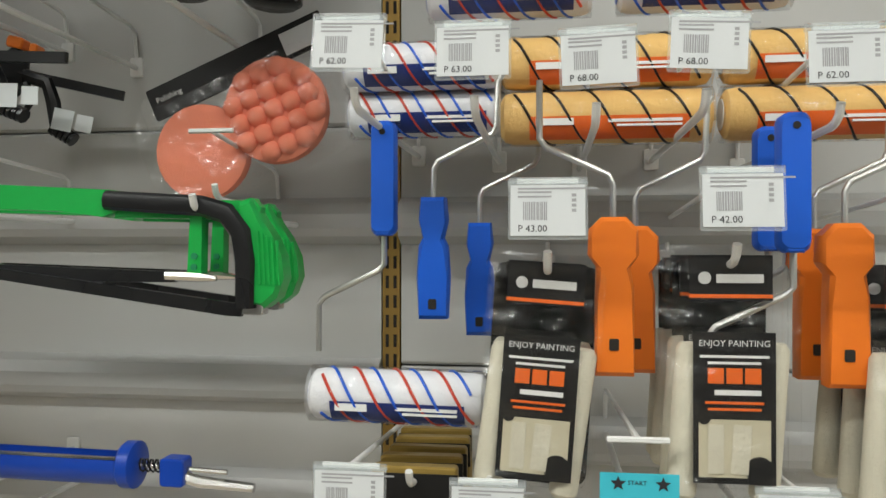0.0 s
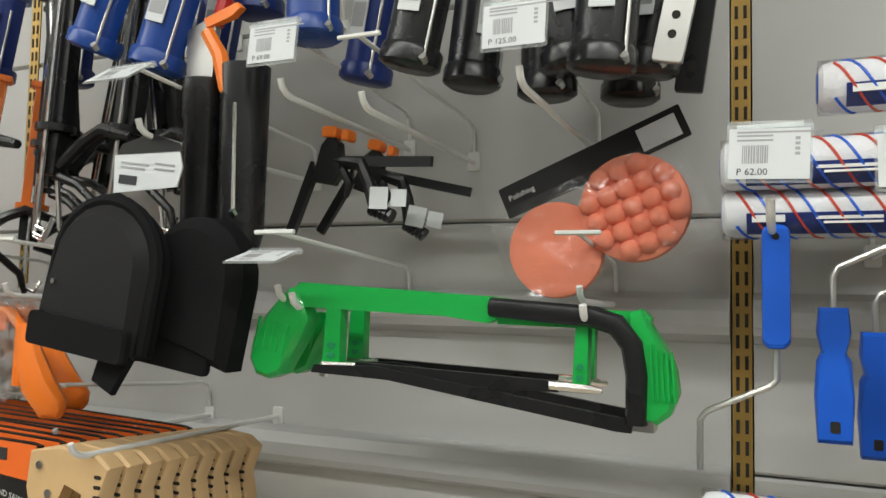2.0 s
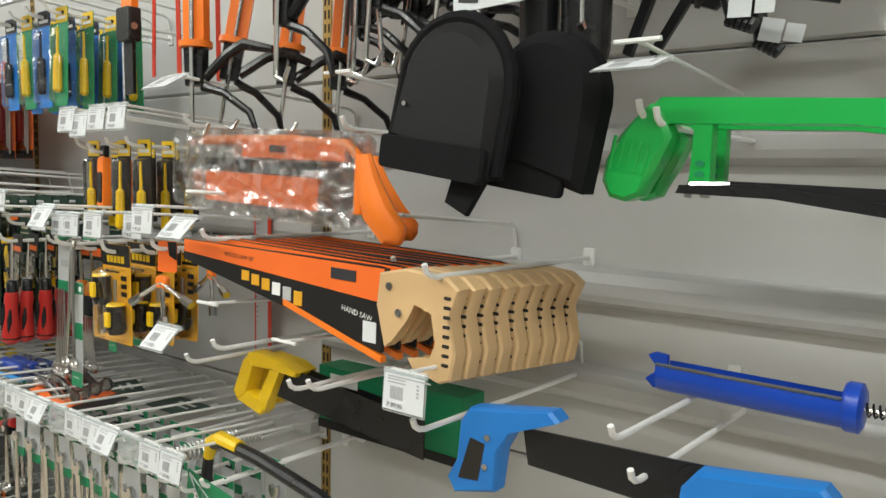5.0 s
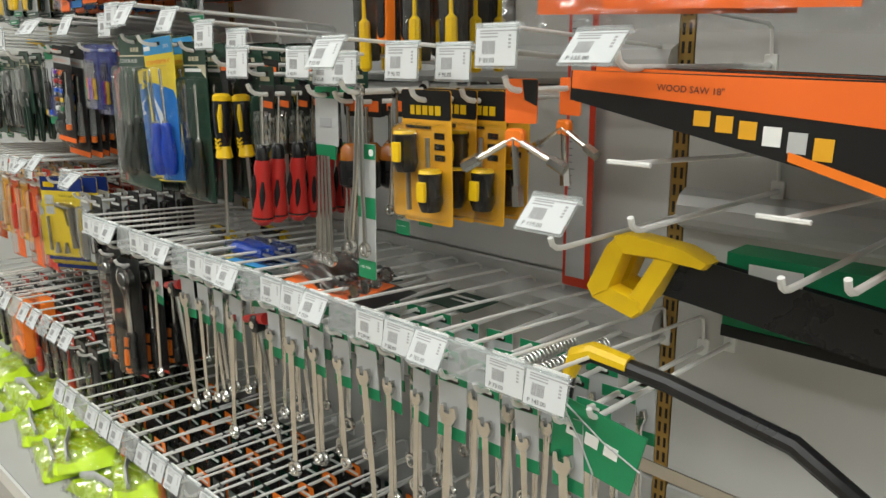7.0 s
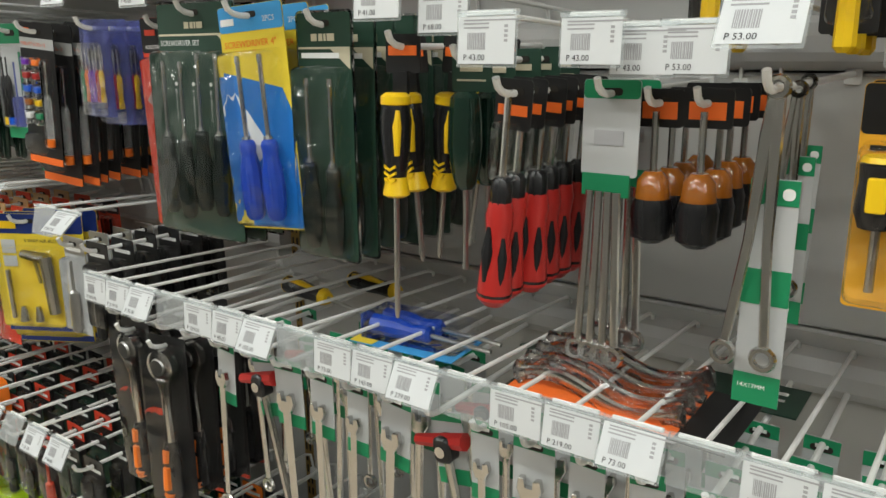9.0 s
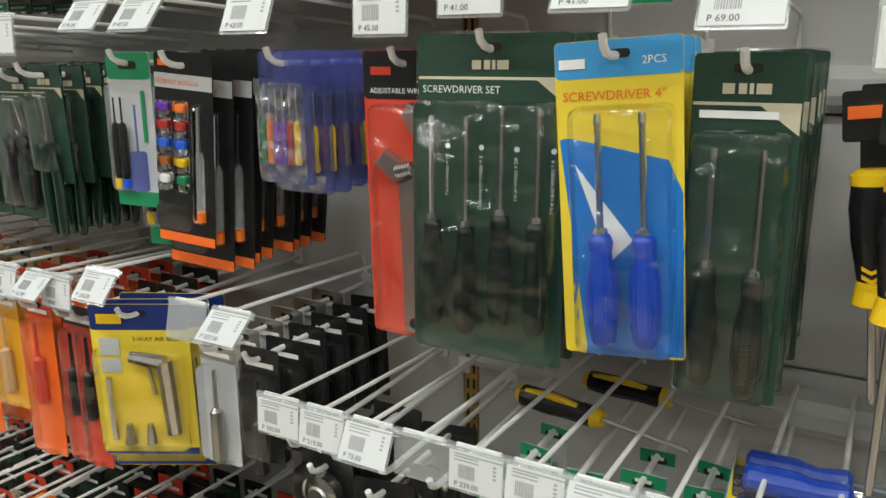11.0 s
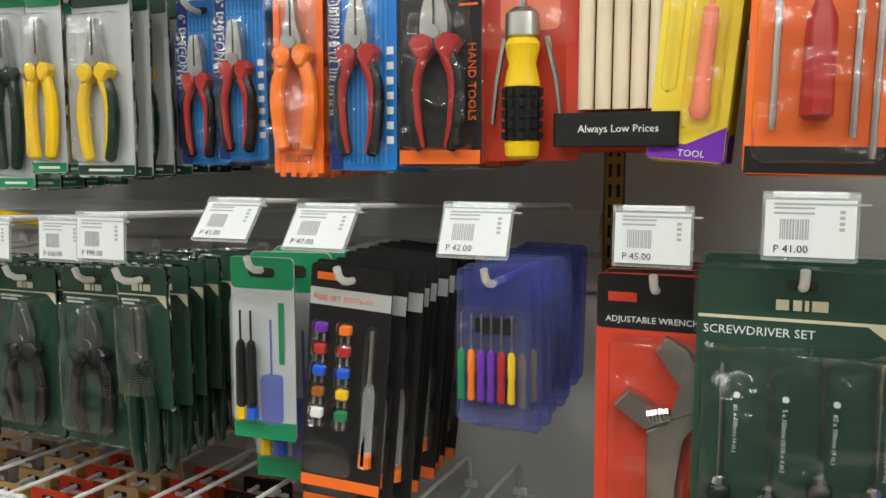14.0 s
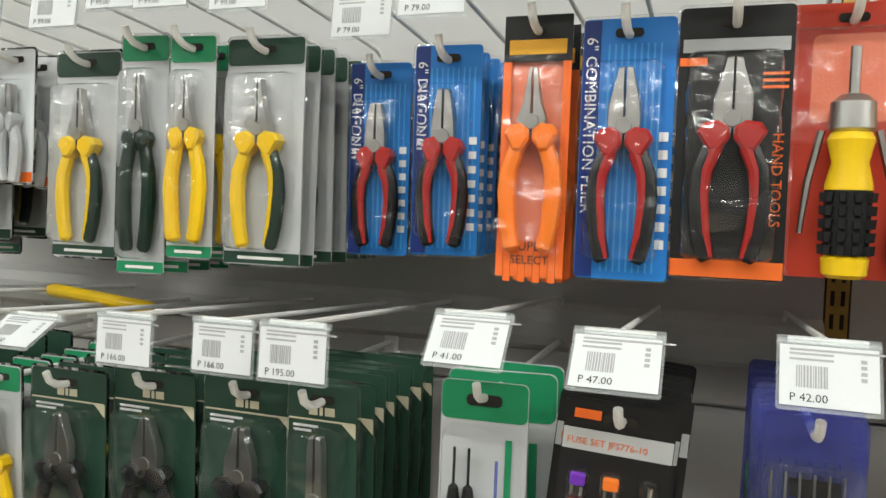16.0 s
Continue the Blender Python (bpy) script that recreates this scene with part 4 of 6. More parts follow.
def pads_bag():
    r = thing("polishing_pads", "orange foam polishing pads in a clear bag with black header", "polishing pad")
    part("header", M().rbox(-95, 95, -2, 0, -32, 0, 2), BLACKCARD, r)
    part("orange_label", bars(1, [(-88, -60, -28, -19)]), REDCARD, r)
    text("title", "Polishing", 8, -88, -16, -2.3, WINK, r)
    part("brand_block", bars(1, [(-88, -46, -9, -2)]), REDCARD, r)
    part("label", M().box(50, 88, -2.8, -2.2, -28, -6), PAPER, r)
    part("barcode", bars(1, [(53, 85, -20, -10)]).add([], []), INK, r)
    flat = M().tube([(-62, 8, -80), (-62, -2, -80), (-62, -10, -80), (-62, -12, -80)], [44, 47, 46, 42], 28)
    part("flat_pad", flat, SALMON, r)
    p = part("waffle_pad", M().tube([(22, 6, -74), (22, -4, -74), (22, -14, -74), (22, -16, -74)], [48, 51, 50, 46], 28), SALMON, r)
    for i in range(-2, 3):
        for j in range(-2, 3):
            if i * i + j * j < 7:
                x, z = 22 + i * 18, -74 + j * 18
                part("knob", M().tube([(x, -13, z), (x, -18, z), (x, -22, z), (x, -24, z)], [10.5, 10, 7, 3], 10), SALMON, p)
    part("bag", M().rbox(-112, 84, -27, -26, -132, -28, 20, 0.8).rbox(-112, 84, 9, 10, -132, -2, 10), POLY, r, "clear crinkled bag")
    return r


def knee_pads():
    r = thing("knee_pads", "pair of black fabric knee pads with printed header card", "knee pads")
    def shell(dx, dy, k):
        pts = []
        for i in range(13):
            a = math.pi * i / 12
            pts.append((dx + 68 * k * math.cos(a), -140 + 66 * math.sin(a)))
        pts = [(dx - 76 * k, -208), (dx + 62 * k, -232)] + pts
        return M().prism(pts, dy - 40, dy, 14)
    s = part("front_shell", shell(0, -30, 1), RUBBER, r, "moulded black cap")
    rim = [(70 * math.cos(math.pi * i / 12), -52, -140 + 69 * math.sin(math.pi * i / 12)) for i in range(13)]
    part("rim", M().tube([(66, -52, -226)] + rim + [(-77, -52, -204)], 8, 8), FABRIC, s)
    part("back_shell", shell(84, 16, 0.95), FABRIC, r)
    part("strap", M().rbox(-78, 64, -76, -66, -236, -200, 6, 3).rbox(20, 124, -20, -12, -240, -205, 6, 2), FABRIC, r)
    part("strap_end", M().prism([(10, -262), (40, -272), (62, -226), (20, -216)], -60, -52, 2), FABRIC, r)
    part("rivet", M().tube([(-50, -70, -165), (-50, -74, -165)], 3, 8), CHROME, r)
    c = part("header_card", M().prism([(-46, -62), (44, -46), (48, -24), (40, -4), (-2, 8), (-42, -8), (-52, -20)], -14, -12), PAPER, r, "white and black printed header")
    part("card_top", M().prism([(-48, -18), (46, -6), (40, 2), (-2, 10), (-42, -6)], -15, -14.1), BLACKCARD, c)
    part("barcode", M().box(-40, -14, -15, -14.2, -50, -40), INK, c)
    part("print", M().box(-40, 0, -15, -14.2, -27, -25).box(-40, -4, -15, -14.2, -32, -30).box(10, 38, -15, -14.2, -24, -22).box(10, 38, -15, -14.2, -30, -28), GREYINK, c)
    return r


def skeleton_gun(color):
    """A skeleton caulking gun hung by its front, handle below."""
    r = thing("caulking_gun", "%s skeleton caulking gun hanging muzzle up" % ("orange" if color is ORANGE else "black"), "caulking gun", "caulking guns")
    part("rail", M().rbox(-17, 17, -14, 6, -200, 0, 6, 4), color, r)
    part("top_plate", M().rbox(-24, 24, -18, 10, -6, 4, 4, 1), color, r)
    part("base_plate", M().tube([(0, -6, -205), (0, -6, -196)], [25, 25], 14), color, r)
    part("rod", M().tube([(0, -20, 0), (0, -20, -330)], 3.5, 8).tube([(0, -20, -330), (18, -20, -336), (26, -20, -318)], 3.5, 8), CHROME, r)
    sp = [(9 * math.cos(i * 0.9), -10 + 9 * math.sin(i * 0.9), -206 - i * 1.3) for i in range(40)]
    part("spring", M().tube(sp, 1.4, 5), BLACK, r)
    part("body", M().prism([(-14, -262), (14, -262), (16, -206), (-16, -206)], -16, 4, 2), BLACK, r)
    part("handle", M().tube([(14, -6, -250), (50, -6, -215), (75, -6, -200), (120, -6, -208)], [8, 8, 9, 6], 8), BLACK, r)
    part("trigger", M().tube([(10, -6, -262), (44, -6, -272), (84, -6, -300), (96, -6, -330)], [7, 6, 6, 4], 8), BLACK, r)
    return r


def tube_gun(color, L=240):
    r = thing("caulking_gun", "%s half-barrel caulking gun hung at a slant" % ("blue" if color in (GUNBLUE, NAVY) else "black"), "caulking gun", "caulking guns")
    pts, n = [], 11
    for i in range(n):
        a = math.pi * (1.0 + i / (n - 1))
        pts.append((30 * math.cos(a), 30 * math.sin(a)))
    v = [(x, y, z) for z in (0, -L) for x, y in pts] + [(x * 0.92, y * 0.92 + 1, z) for z in (0, -L) for x, y in pts]
    f = []
    for i in range(n - 1):
        f += [[i, i + 1, n + i + 1, n + i], [2 * n + i + 1, 2 * n + i, 3 * n + i, 3 * n + i + 1], [i, 2 * n + i, 2 * n + i + 1, i + 1], [n + i, n + i + 1, 3 * n + i + 1, 3 * n + i]]
    f += [[0, n, 3 * n, 2 * n], [n - 1, 3 * n - 1, 4 * n - 1, 2 * n - 1]]
    part("barrel", M().add(v, f), color, r)
    part("end_ring", M().tube([(0, -2, -L - 4), (0, -2, -L), (0, -2, -L + 14), (0, -2, -L + 18)], [27, 33, 33, 31], 18), color, r)
    part("band", M().tube([(0, -1, -L * 0.42), (0, -1, -L * 0.46)], [31.5, 31.5], 18), color, r)
    part("label", M().box(-10, 14, -33, -31.5, -L * 0.8, -L * 0.58), PAPER, r)
    part("barcode", M().box(-8, 12, -33.6, -33.1, -L * 0.76, -L * 0.64), GREYINK, r)
    part("rod", M().tube([(0, 4, 120), (0, 4, -L + 20)], 4, 8), CHROME, r)
    part("body", M().prism([(-16, 0), (16, 0), (13, 50), (-13, 50)], -14, 10, 2), BLACK, r)
    part("handle", M().tube([(10, 0, 20), (40, 0, 34), (60, 0, 70), (66, 0, 120)], [8, 9, 9, 7], 8), BLACK, r)
    part("trigger", M().tube([(-6, 0, 30), (14, 0, 70), (30, 0, 130)], [6, 6, 4], 8), BLACK, r)
    part("side_wire", M().tube([(24, -20, -L * 0.55), (25, -22, -L + 6)], 1.8, 6).tube([(25, -26, -L + 6), (25, -18, -L + 2)], 4, 8), ZINC, r)
    return r


def pruning_gun():
    r = thing("spring_clamp_tool", "grey pole tool with an orange trigger lever", "hand tool")
    part("plate", M().prism([(-16, -52), (16, -52), (18, 4), (10, 10), (-18, 0)], -6, 0, 1), STEEL, r)
    part("lever", M().prism([(4, 8), (8, -2), (40, 6), (50, 14), (44, 20)], -9, -2, 2), ORANGE, r)
    part("trigger", M().tube([(10, -8, -6), (26, -8, -30), (34, -8, -62), (48, -8, -86)], [7, 8, 7, 7], 8), ORANGE, r)
    part("red_grip", M().tube([(16, -2, 2), (22, 2, 26), (14, 4, 60)], [6, 8, 7], 8), RED, r)
    part("pole", M().tube([(0, 2, -50), (0, 2, -52), (0, 2, -86), (0, 2, -90), (0, 2, -240)], [19, 21, 21, 19, 18], 14), BLACK, r)
    part("second_pole", M().tube([(46, 6, -40), (46, 6, -200), (48, 2, -232)], [24, 22, 14], 14), BLACK, r)
    part("rod", M().tube([(52, -16, -80), (54, -16, -180)], 2, 6).tube([(54, -18, -180), (54, -14, -184)], 4, 8), CHROME, r)
    return r


def quick_clamp():
    r = thing("quick_clamp", "small black quick clamp with orange pads", "clamp", "small clamps")
    part("bar", M().box(-20, 132, -3, 3, -36, -24, 1), BLACK, r)
    part("jaw", M().prism([(-26, -56), (4, -60), (16, -44), (10, -8), (-4, 4), (-16, -10)], -9, 5, 3), BLACK, r)
    part("fixed_jaw", M().prism([(-60, -120), (-50, -124), (-24, -50), (-30, -30)], -6, 4, 2), BLACK, r)
    part("handle", M().tube([(6, -2, -30), (40, -2, -34), (52, -2, -56), (64, -2, -90)], [8, 9, 9, 8], 8), BLACK, r)
    grip = M()
    for k in range(5):
        grip.tube([(58 + k * 6, -2, -86 - k * 2), (62 + k * 6, -2, -88 - k * 2)], 9, 8)
    part("knurl", grip, BLACK, r)
    part("trigger", M().tube([(14, -2, -40), (26, -2, -58), (22, -2, -74)], [6, 6, 3], 8), BLACK, r)
    part("pad", M().rbox(-14, 6, -12, 8, -2, 12, 4, 2).rbox(14, 24, -12, 8, -6, 8, 3, 2), ORANGE, r)
    part("tag", M().box(60, 84, -13, -12.4, -88, -62).box(86, 106, -9, -8.4, -84, -64), PAPER, r)
    return r


def wood_saw():
    r = thing("hand_saw", "hand saw with pale wooden handle in an orange and black sleeve", "saw", "wooden-handled hand saws")
    h = M().prism([(-62, 20), (-20, 30), (40, 26), (58, 14), (46, -20), (56, -60), (50, -92), (34, -98), (-6, -88), (-14, -78), (22, -72), (30, -54), (22, -16), (-6, -8), (-18, -30), (-40, -60), (-52, -70), (-66, -20)], -11, 11, 3)
    hd = part("handle", h, WOOD, r, "pale wooden grip")
    part("screws", M().tube([(-44, -13, 6), (-44, -11, 6)], 5, 10).tube([(-28, -13, -24), (-28, -11, -24)], 5, 10), CHROME, hd)
    slots = M()
    for k in range(8):
        slots.rbox(38, 48, -11.8, -10.8, -76 + k * 11, -72 + k * 11, 1.8)
    tagged(part("slots", slots, SLOT, hd), kind="stuff")
    s = part("sleeve", M().prism([(-470, 22), (-470, -8), (-62, -80), (-56, 24), (-70, 26)], -3, 3), BLACKCARD, r)
    part("orange_band", M().prism([(-468, 22), (-468, 4), (-60, -18), (-60, 24)], -4, -3.1), ORANGEP, s)
    text("title", "WOOD SAW 18\"", 9, -370, 7, -4.6, INK, s, turn=-1)
    text("kind", "HAND SAW", 10, -130, -36, -4.6, WINK, s, turn=-8)
    part("logo", M().box(-150, -106, -4.9, -4.2, 2, 16), INK, s)
    for k in range(6):
        part("picture", M().box(-330 + k * 22, -314 + k * 22, -4, -3.2, -23 - k * 4, -9 - k * 3), (AMBERCARD, AMBERCARD, AMBERCARD, WINK, GREY, AMBERCARD)[k], s)
    part("sticker", M().box(-92, -70, -4.2, -3.4, -70, -44), PAPER, s)
    part("edge_guard", M().prism([(-240, -38), (-240, -46), (-60, -92), (-60, -84)], -5, 5), ORANGE, s)
    return r


def bagged_hacksaw():
    r = thing("bagged_hacksaw", "orange hacksaw in a clear printed bag", "hacksaw", "bagged orange hacksaws")
    part("frame", M().tube([(-150, 0, -12), (0, 0, -8), (100, 0, -12), (118, 0, -30), (118, 0, -100)], 7, 8), ORANGE, r)
    part("print", M().box(-140, 60, -6, -4, -102, -58), ORANGEP, r)
    part("print_top", M().box(-70, 100, -6, -4, -34, -10), ORANGEP, r)
    part("print_dark", M().box(-140, 60, -6, -4, -56, -38), BLACKCARD, r)
    part("logo", M().box(-20, 8, -7, -6.2, -26, -16), INK, r)
    part("handle", M().tube([(122, 0, -24), (130, 0, -60), (146, 0, -96), (168, 0, -122), (178, 0, -126)], [10, 17, 21, 19, 8], 10, 0.7), ORANGE, r)
    part("bag", M().rbox(-172, 122, -15, -14, -120, 6, 12, 0.8).rbox(-172, 122, 13, 14, -120, 6, 12), POLY, r, "clear bag")
    return r


def yellow_saw():
    r = thing("hand_saw", "saw with an open yellow plastic handle", "saw", "yellow-handled saws")
    for name, pts, d in (("top_bar", [(-52, 58), (-40, 34), (20, 34), (98, 32), (106, 42), (62, 58), (-30, 66)], 15),
                         ("grip", [(-97, -30), (-86, -46), (-56, -30), (-30, 36), (-46, 58), (-62, 44)], 16),
                         ("bottom_bar", [(-95, -34), (-88, -46), (-12, -66), (4, -52), (0, -36), (-62, -20)], 14),
                         ("web", [(-16, -60), (4, -52), (52, 38), (22, 42), (-22, -32)], 12)):
        part(name, M().prism(pts, -d, d, 4), YELP, r)
    part("blade", M().prism([(30, -20), (420, -60), (420, 10), (60, 44)], -1.5, 1.5), BLACK, r)
    return r


def green_box():
    r = thing("boxed_saw", "green printed carton with white panels", "box")
    part("carton", M().box(-150, 150, -26, 26, -90, 0, 1), GREENCARD, r)
    part("panels", M().box(-130, -88, -26.8, -26.2, -76, -40).box(-84, -42, -26.8, -26.2, -76, -40).box(-38, 4, -26.8, -26.2, -76, -40), GREY, r)
    part("logo", M().box(-122, -60, -26.8, -26.2, -28, -10), WINK, r)
    part("base", M().box(-150, 150, -27, 26, -104, -90.5), BLACKCARD, r)
    return r


def blue_saw():
    r = thing("pvc_saw", "saw with a bright blue plastic handle and black blade", "saw", "blue-handled saws")
    part("handle", M().prism([(-60, -14), (-46, 4), (60, 16), (70, 6), (10, -14), (-6, -40), (-14, -88), (-70, -100), (-80, -84), (-66, -60)], -12, 12, 4), BLUECARD, r)
    part("grip_hole", M().prism([(-62, -80), (-34, -78), (-24, -34), (-44, -30)], -12.6, -11.9), SLOT, r)
    part("screws", M().tube([(-20, -14, -26), (-20, -12, -26)], 4, 8).tube([(-24, -14, -60), (-24, -12, -60)], 4, 8), CHROME, r)
    part("blade", M().prism([(20, -10), (26, -50), (330, -70), (330, -10)], -1.5, 1.5), BLACK, r)
    return r


def lying_gun():
    r = thing("caulking_gun", "bright blue half-barrel caulking gun lying level", "caulking gun", "caulking guns")
    v, f, n = [], [], 13
    for x in (-150, 110):
        for k in (30, 28):
            for i in range(n):
                a = math.pi * (-0.62 + 1.24 * i / (n - 1)) - math.pi / 2
                v.append((x, k * math.cos(a), k * math.sin(a)))
    for o, s in ((0, 1), (n, -1)):
        for i in range(n - 1):
            f.append([o + i, o + i + 1, 2 * n + o + i + 1, 2 * n + o + i])
    part("barrel", M().add(v, f), BLUE, r)
    part("fork", M().prism([(-175, -16), (-160, -4), (-160, 10), (-172, 22), (-160, 28), (-140, 26), (-140, -26), (-162, -28)], -6, 0, 1), BLUE, r)
    part("rim", M().tube([(-150, -26, 14), (110, -26, 14)], 3, 6), CHROME, r)
    part("end_cap", M().tube([(104, 0, 0), (108, 0, 0), (124, 0, 0), (128, 0, 0)], [31, 34, 34, 26], 18), BLUE, r)
    part("spring", M().tube([(128 + i * 1.1, 9 * math.cos(i * 0.9), 9 * math.sin(i * 0.9)) for i in range(34)], 1.5, 5), BLACK, r)
    part("rod", M().tube([(120, 0, 0), (260, 0, -4)], 4, 8), CHROME, r)
    part("body", M().rbox(164, 200, -14, 14, -26, 14, 5, 2), BLUE, r)
    part("handle", M().tube([(180, 0, -10), (220, 0, -20), (300, 0, -24)], [9, 9, 7], 8), CHROME, r)
    return r


def sleeve(L, material, rad=24, label="white paint roller sleeve with red and blue spiral stripes"):
    r = thing("roller_sleeve", label, "paint roller", "paint roller sleeves")
    h = L / 2
    part("nap", M().tube([(-h, 0, 0), (-h + 4, 0, 0), (-h + 12, 0, 0), (0, 0, 0), (h - 12, 0, 0), (h - 4, 0, 0), (h, 0, 0)], [rad * 0.7, rad * 0.93, rad, rad * 1.01, rad, rad * 0.93, rad * 0.7], 20), material, r)
    for k, c in ((0, REDCARD), (16, BRIGHTBLUE)) if material is FLEECE else ((0, BLACKCARD),):
        st = M()
        for b in range(-3, 6):
            pts = []
            for i in range(13):
                a = math.pi * (0.9 + 1.2 * i / 12)
                x = -h + b * 38 + k + i * 4.5
                if -h + 10 < x < h - 10:
                    pts.append((x, (rad + 0.6) * math.sin(a), -(rad + 0.6) * math.cos(a)))
            if len(pts) > 2:
                st.tube(pts, 1.5, 5)
        part("stripe", st, c, r)
    part("core_end", M().tube([(-h - 1, 0, 0), (-h + 1, 0, 0)], rad * 0.6, 14), BRIGHTBLUE if material is FLEECE else WINK, r)
    lab = M()
    n, a0, a1 = 8, 1.16, 1.47
    v = [(x, (rad + 1) * math.sin(math.pi * (a0 + (a1 - a0) * i / n)) , (rad + 1) * math.cos(math.pi * (a0 + (a1 - a0) * i / n))) for x in (-h * 0.72, h * 0.78) for i in range(n + 1)]
    lab.add(v, [[i, i + 1, n + 2 + i, n + 1 + i] for i in range(n)])
    lb = part("label_band", lab, NAVY if material is FLEECE else ORANGEP, r, "printed paper band")
    part("label_print", M().box(h * 0.02, h * 0.7, -rad - 0.6, -rad + 1.4, -9, -6).box(h * 0.1, h * 0.7, -rad - 0.6, -rad + 2.4, -13, -11).box(-h * 0.66, -h * 0.3, -rad - 0.6, -rad + 2.0, -11, -4), WINK, lb)
    part("wrap", M().tube([(-h, 0, 0), (h, 0, 0)], rad + 2.5, 16), POLY, r, "clear film wrap")
    return r


def roller_frame(color, style=0):
    """A roller frame hung by the handle's end hole or by its wire, handle down."""
    r = thing("paint_roller", "%s handled paint roller frame with bent wire" % {"bright_blue_plastic": "blue", "orange_plastic": "orange", "blue_plastic": "blue"}[color.name], "paint roller", "paint roller frames")
    if style == 0:      # handle up, wire cage below
        part("handle", M().rbox(-12, 12, -9, 9, -112, 0, 8, 4).prism([(-7, -112), (7, -112), (10, -90), (-10, -90)], -8, 8, 2), color, r)
        part("hang_hole", M().rbox(-3, 3, -10, -9.1, -14, -8, 2.9), SLOT, r)
        part("wire", M().tube([(0, 0, -110), (0, 0, -140), (-6, 0, -146), (-60, 0, -172), (-66, 0, -180), (-66, 0, -226)], 3, 8), ZINC, r)
    else:               # wire up, handle down
        g = M().prism([(-14, -240), (14, -240), (16, -200), (14, -168), (10, -160), (14, -142), (12, -120), (-12, -120), (-14, -142), (-10, -160), (-14, -168), (-16, -200)], -11, 11, 4)
        if color is ORANGE:
            g = M().prism([(-15, -252), (17, -252), (17, -180), (14, -160), (21, -150), (20, -128), (10, -118), (-10, -118), (-20, -128), (-21, -150), (-14, -160), (-15, -190)], -11, 11, 4)
        h = part("handle", g, color, r)
        part("hang_hole", M().rbox(-4, 4, -11.8, -11.1, -230, -220, 1.5), SLOT, h)
        w = [(0, 0, -120), (0, 0, -92), (4, 0, -84), (58, 0, -58), (62, 0, -50), (64, 0, -8), (68, 0, 0)] if style == 1 else [(0, 0, -120), (0, 0, -90), (-4, 0, -82), (-56, 0, -58), (-62, 0, -50), (-62, 0, 0)]
        part("wire", M().tube(w, 2.8, 8), ZINC, r)
    return r


def roller_pack():
    r = thing("roller_refill_pack", "clear bag with black card and cream mini roller refills", "paint roller", "bagged roller refills")
    part("header", M().box(-32, 32, -2, -1, -36, 0), BLACKCARD, r)
    part("header_stripe", M().box(-32, 32, -2.6, -2.1, -34, -31), ORANGEP, r)
    part("logo", M().rbox(-25, -15, -2.8, -2.1, -23, -13, 4.9).box(-11, 25, -2.8, -2.1, -22, -15), WINK, r)
    c = part("insert_card", M().box(-31, 31, -14, -13, -178, -60), BLACKCARD, r)
    text("title", "ENJOY PAINTING", 6.9, 0, -71, -14.3, WINK, c, align="CENTER")
    part("icons", M().box(-20, -8, -14.6, -14.1, -100, -88).box(-6, 6, -14.6, -14.1, -100, -88).box(8, 20, -14.6, -14.1, -100, -88), ORANGEP, c)
    part("lines", M().box(-26, 26, -14.6, -14.1, -80, -78).box(-20, 20, -14.6, -14.1, -85, -83).box(-15, 20, -14.6, -14.1, -109, -105), WINK, c)
    part("lines_orange", M().box(-22, 22, -14.6, -14.1, -116, -114).box(-20, 20, -14.6, -14.1, -121, -119), ORANGEP, c)
    part("picture", M().box(-27, 27, -14.6, -14.1, -173, -128), CREAM, c)
    part("picture_roller", M().tube([(-14, -15, -170), (-14, -15, -132)], 6, 8, 0.1).tube([(4, -15, -170), (6, -15, -132)], 7, 8, 0.1), CREAMNAP, c)
    part("badge", M().rbox(-28, -18, -15.2, -14.7, -132, -122, 4.9), BLACK, c)
    part("picture_dark", M().rbox(8, 29, -15.2, -14.7, -177, -156, 9.9), BLACKCARD, c)
    for x in (-30, 34):
        part("refill", M().tube([(x, 2, -70), (x, 2, -75), (x - 8, 2, -190), (x - 8, 2, -194)], [9, 12, 12, 9], 12), CREAMNAP, r)
    part("bag", M().rbox(-48, 48, -20, -19, -205, -2, 12, 0.8).rbox(-48, 48, 14, 15, -205, 8, 12), POLY, r, "clear crinkled bag")
    return r


def strap():
    r = thing("ratchet_strap", "orange webbing strap with steel ratchet buckle", "strap", "ratchet straps")
    part("webbing", M().box(-16, 16, -8, 4, -150, 20, 1), ORANGE, r)
    part("buckle", M().rbox(-20, 20, -16, 6, -195, -140, 5, 2), BLACK, r)
    part("pin", M().tube([(-24, -8, -172), (24, -8, -172)], 6, 8), CHROME, r)
    part("tail", M().box(-13, 13, -6, 0, -280, -190, 1), BLACK, r)
    return r


def red_strip():
    r = thing("band_strip", "long thin red plastic strip hanging from a hook", "cable tie", "red strips")
    part("strip", M().rbox(-4, 4, -2, 0, -300, 0, 2), REDCARD, r)
    part("end", M().rbox(-7, 7, -4, 2, -4, 12, 3), REDCARD, r)
    return r


def slim_card(mat_a, mat_b, w=44, h=185):
    r = thing("carded_tool", "small carded hand tool under clear plastic", "hand tool", "small carded tools")
    card(r, w, h, mat_a, head_h=30, head_mat=mat_b)
    part("tool", M().tube([(0, -8, -40), (0, -8, -90), (0, -8, -95), (0, -8, -160), (0, -8, -165)], [2.5, 3, 8, 9, 5], 8), mat_b, r)
    part("print", bars(w, [(-0.36, 0.36, -24, -18)]), WINK, r)
    blister(r, -w / 2 + 4, w / 2 - 4, -h + 6, -34, 18)
    return r


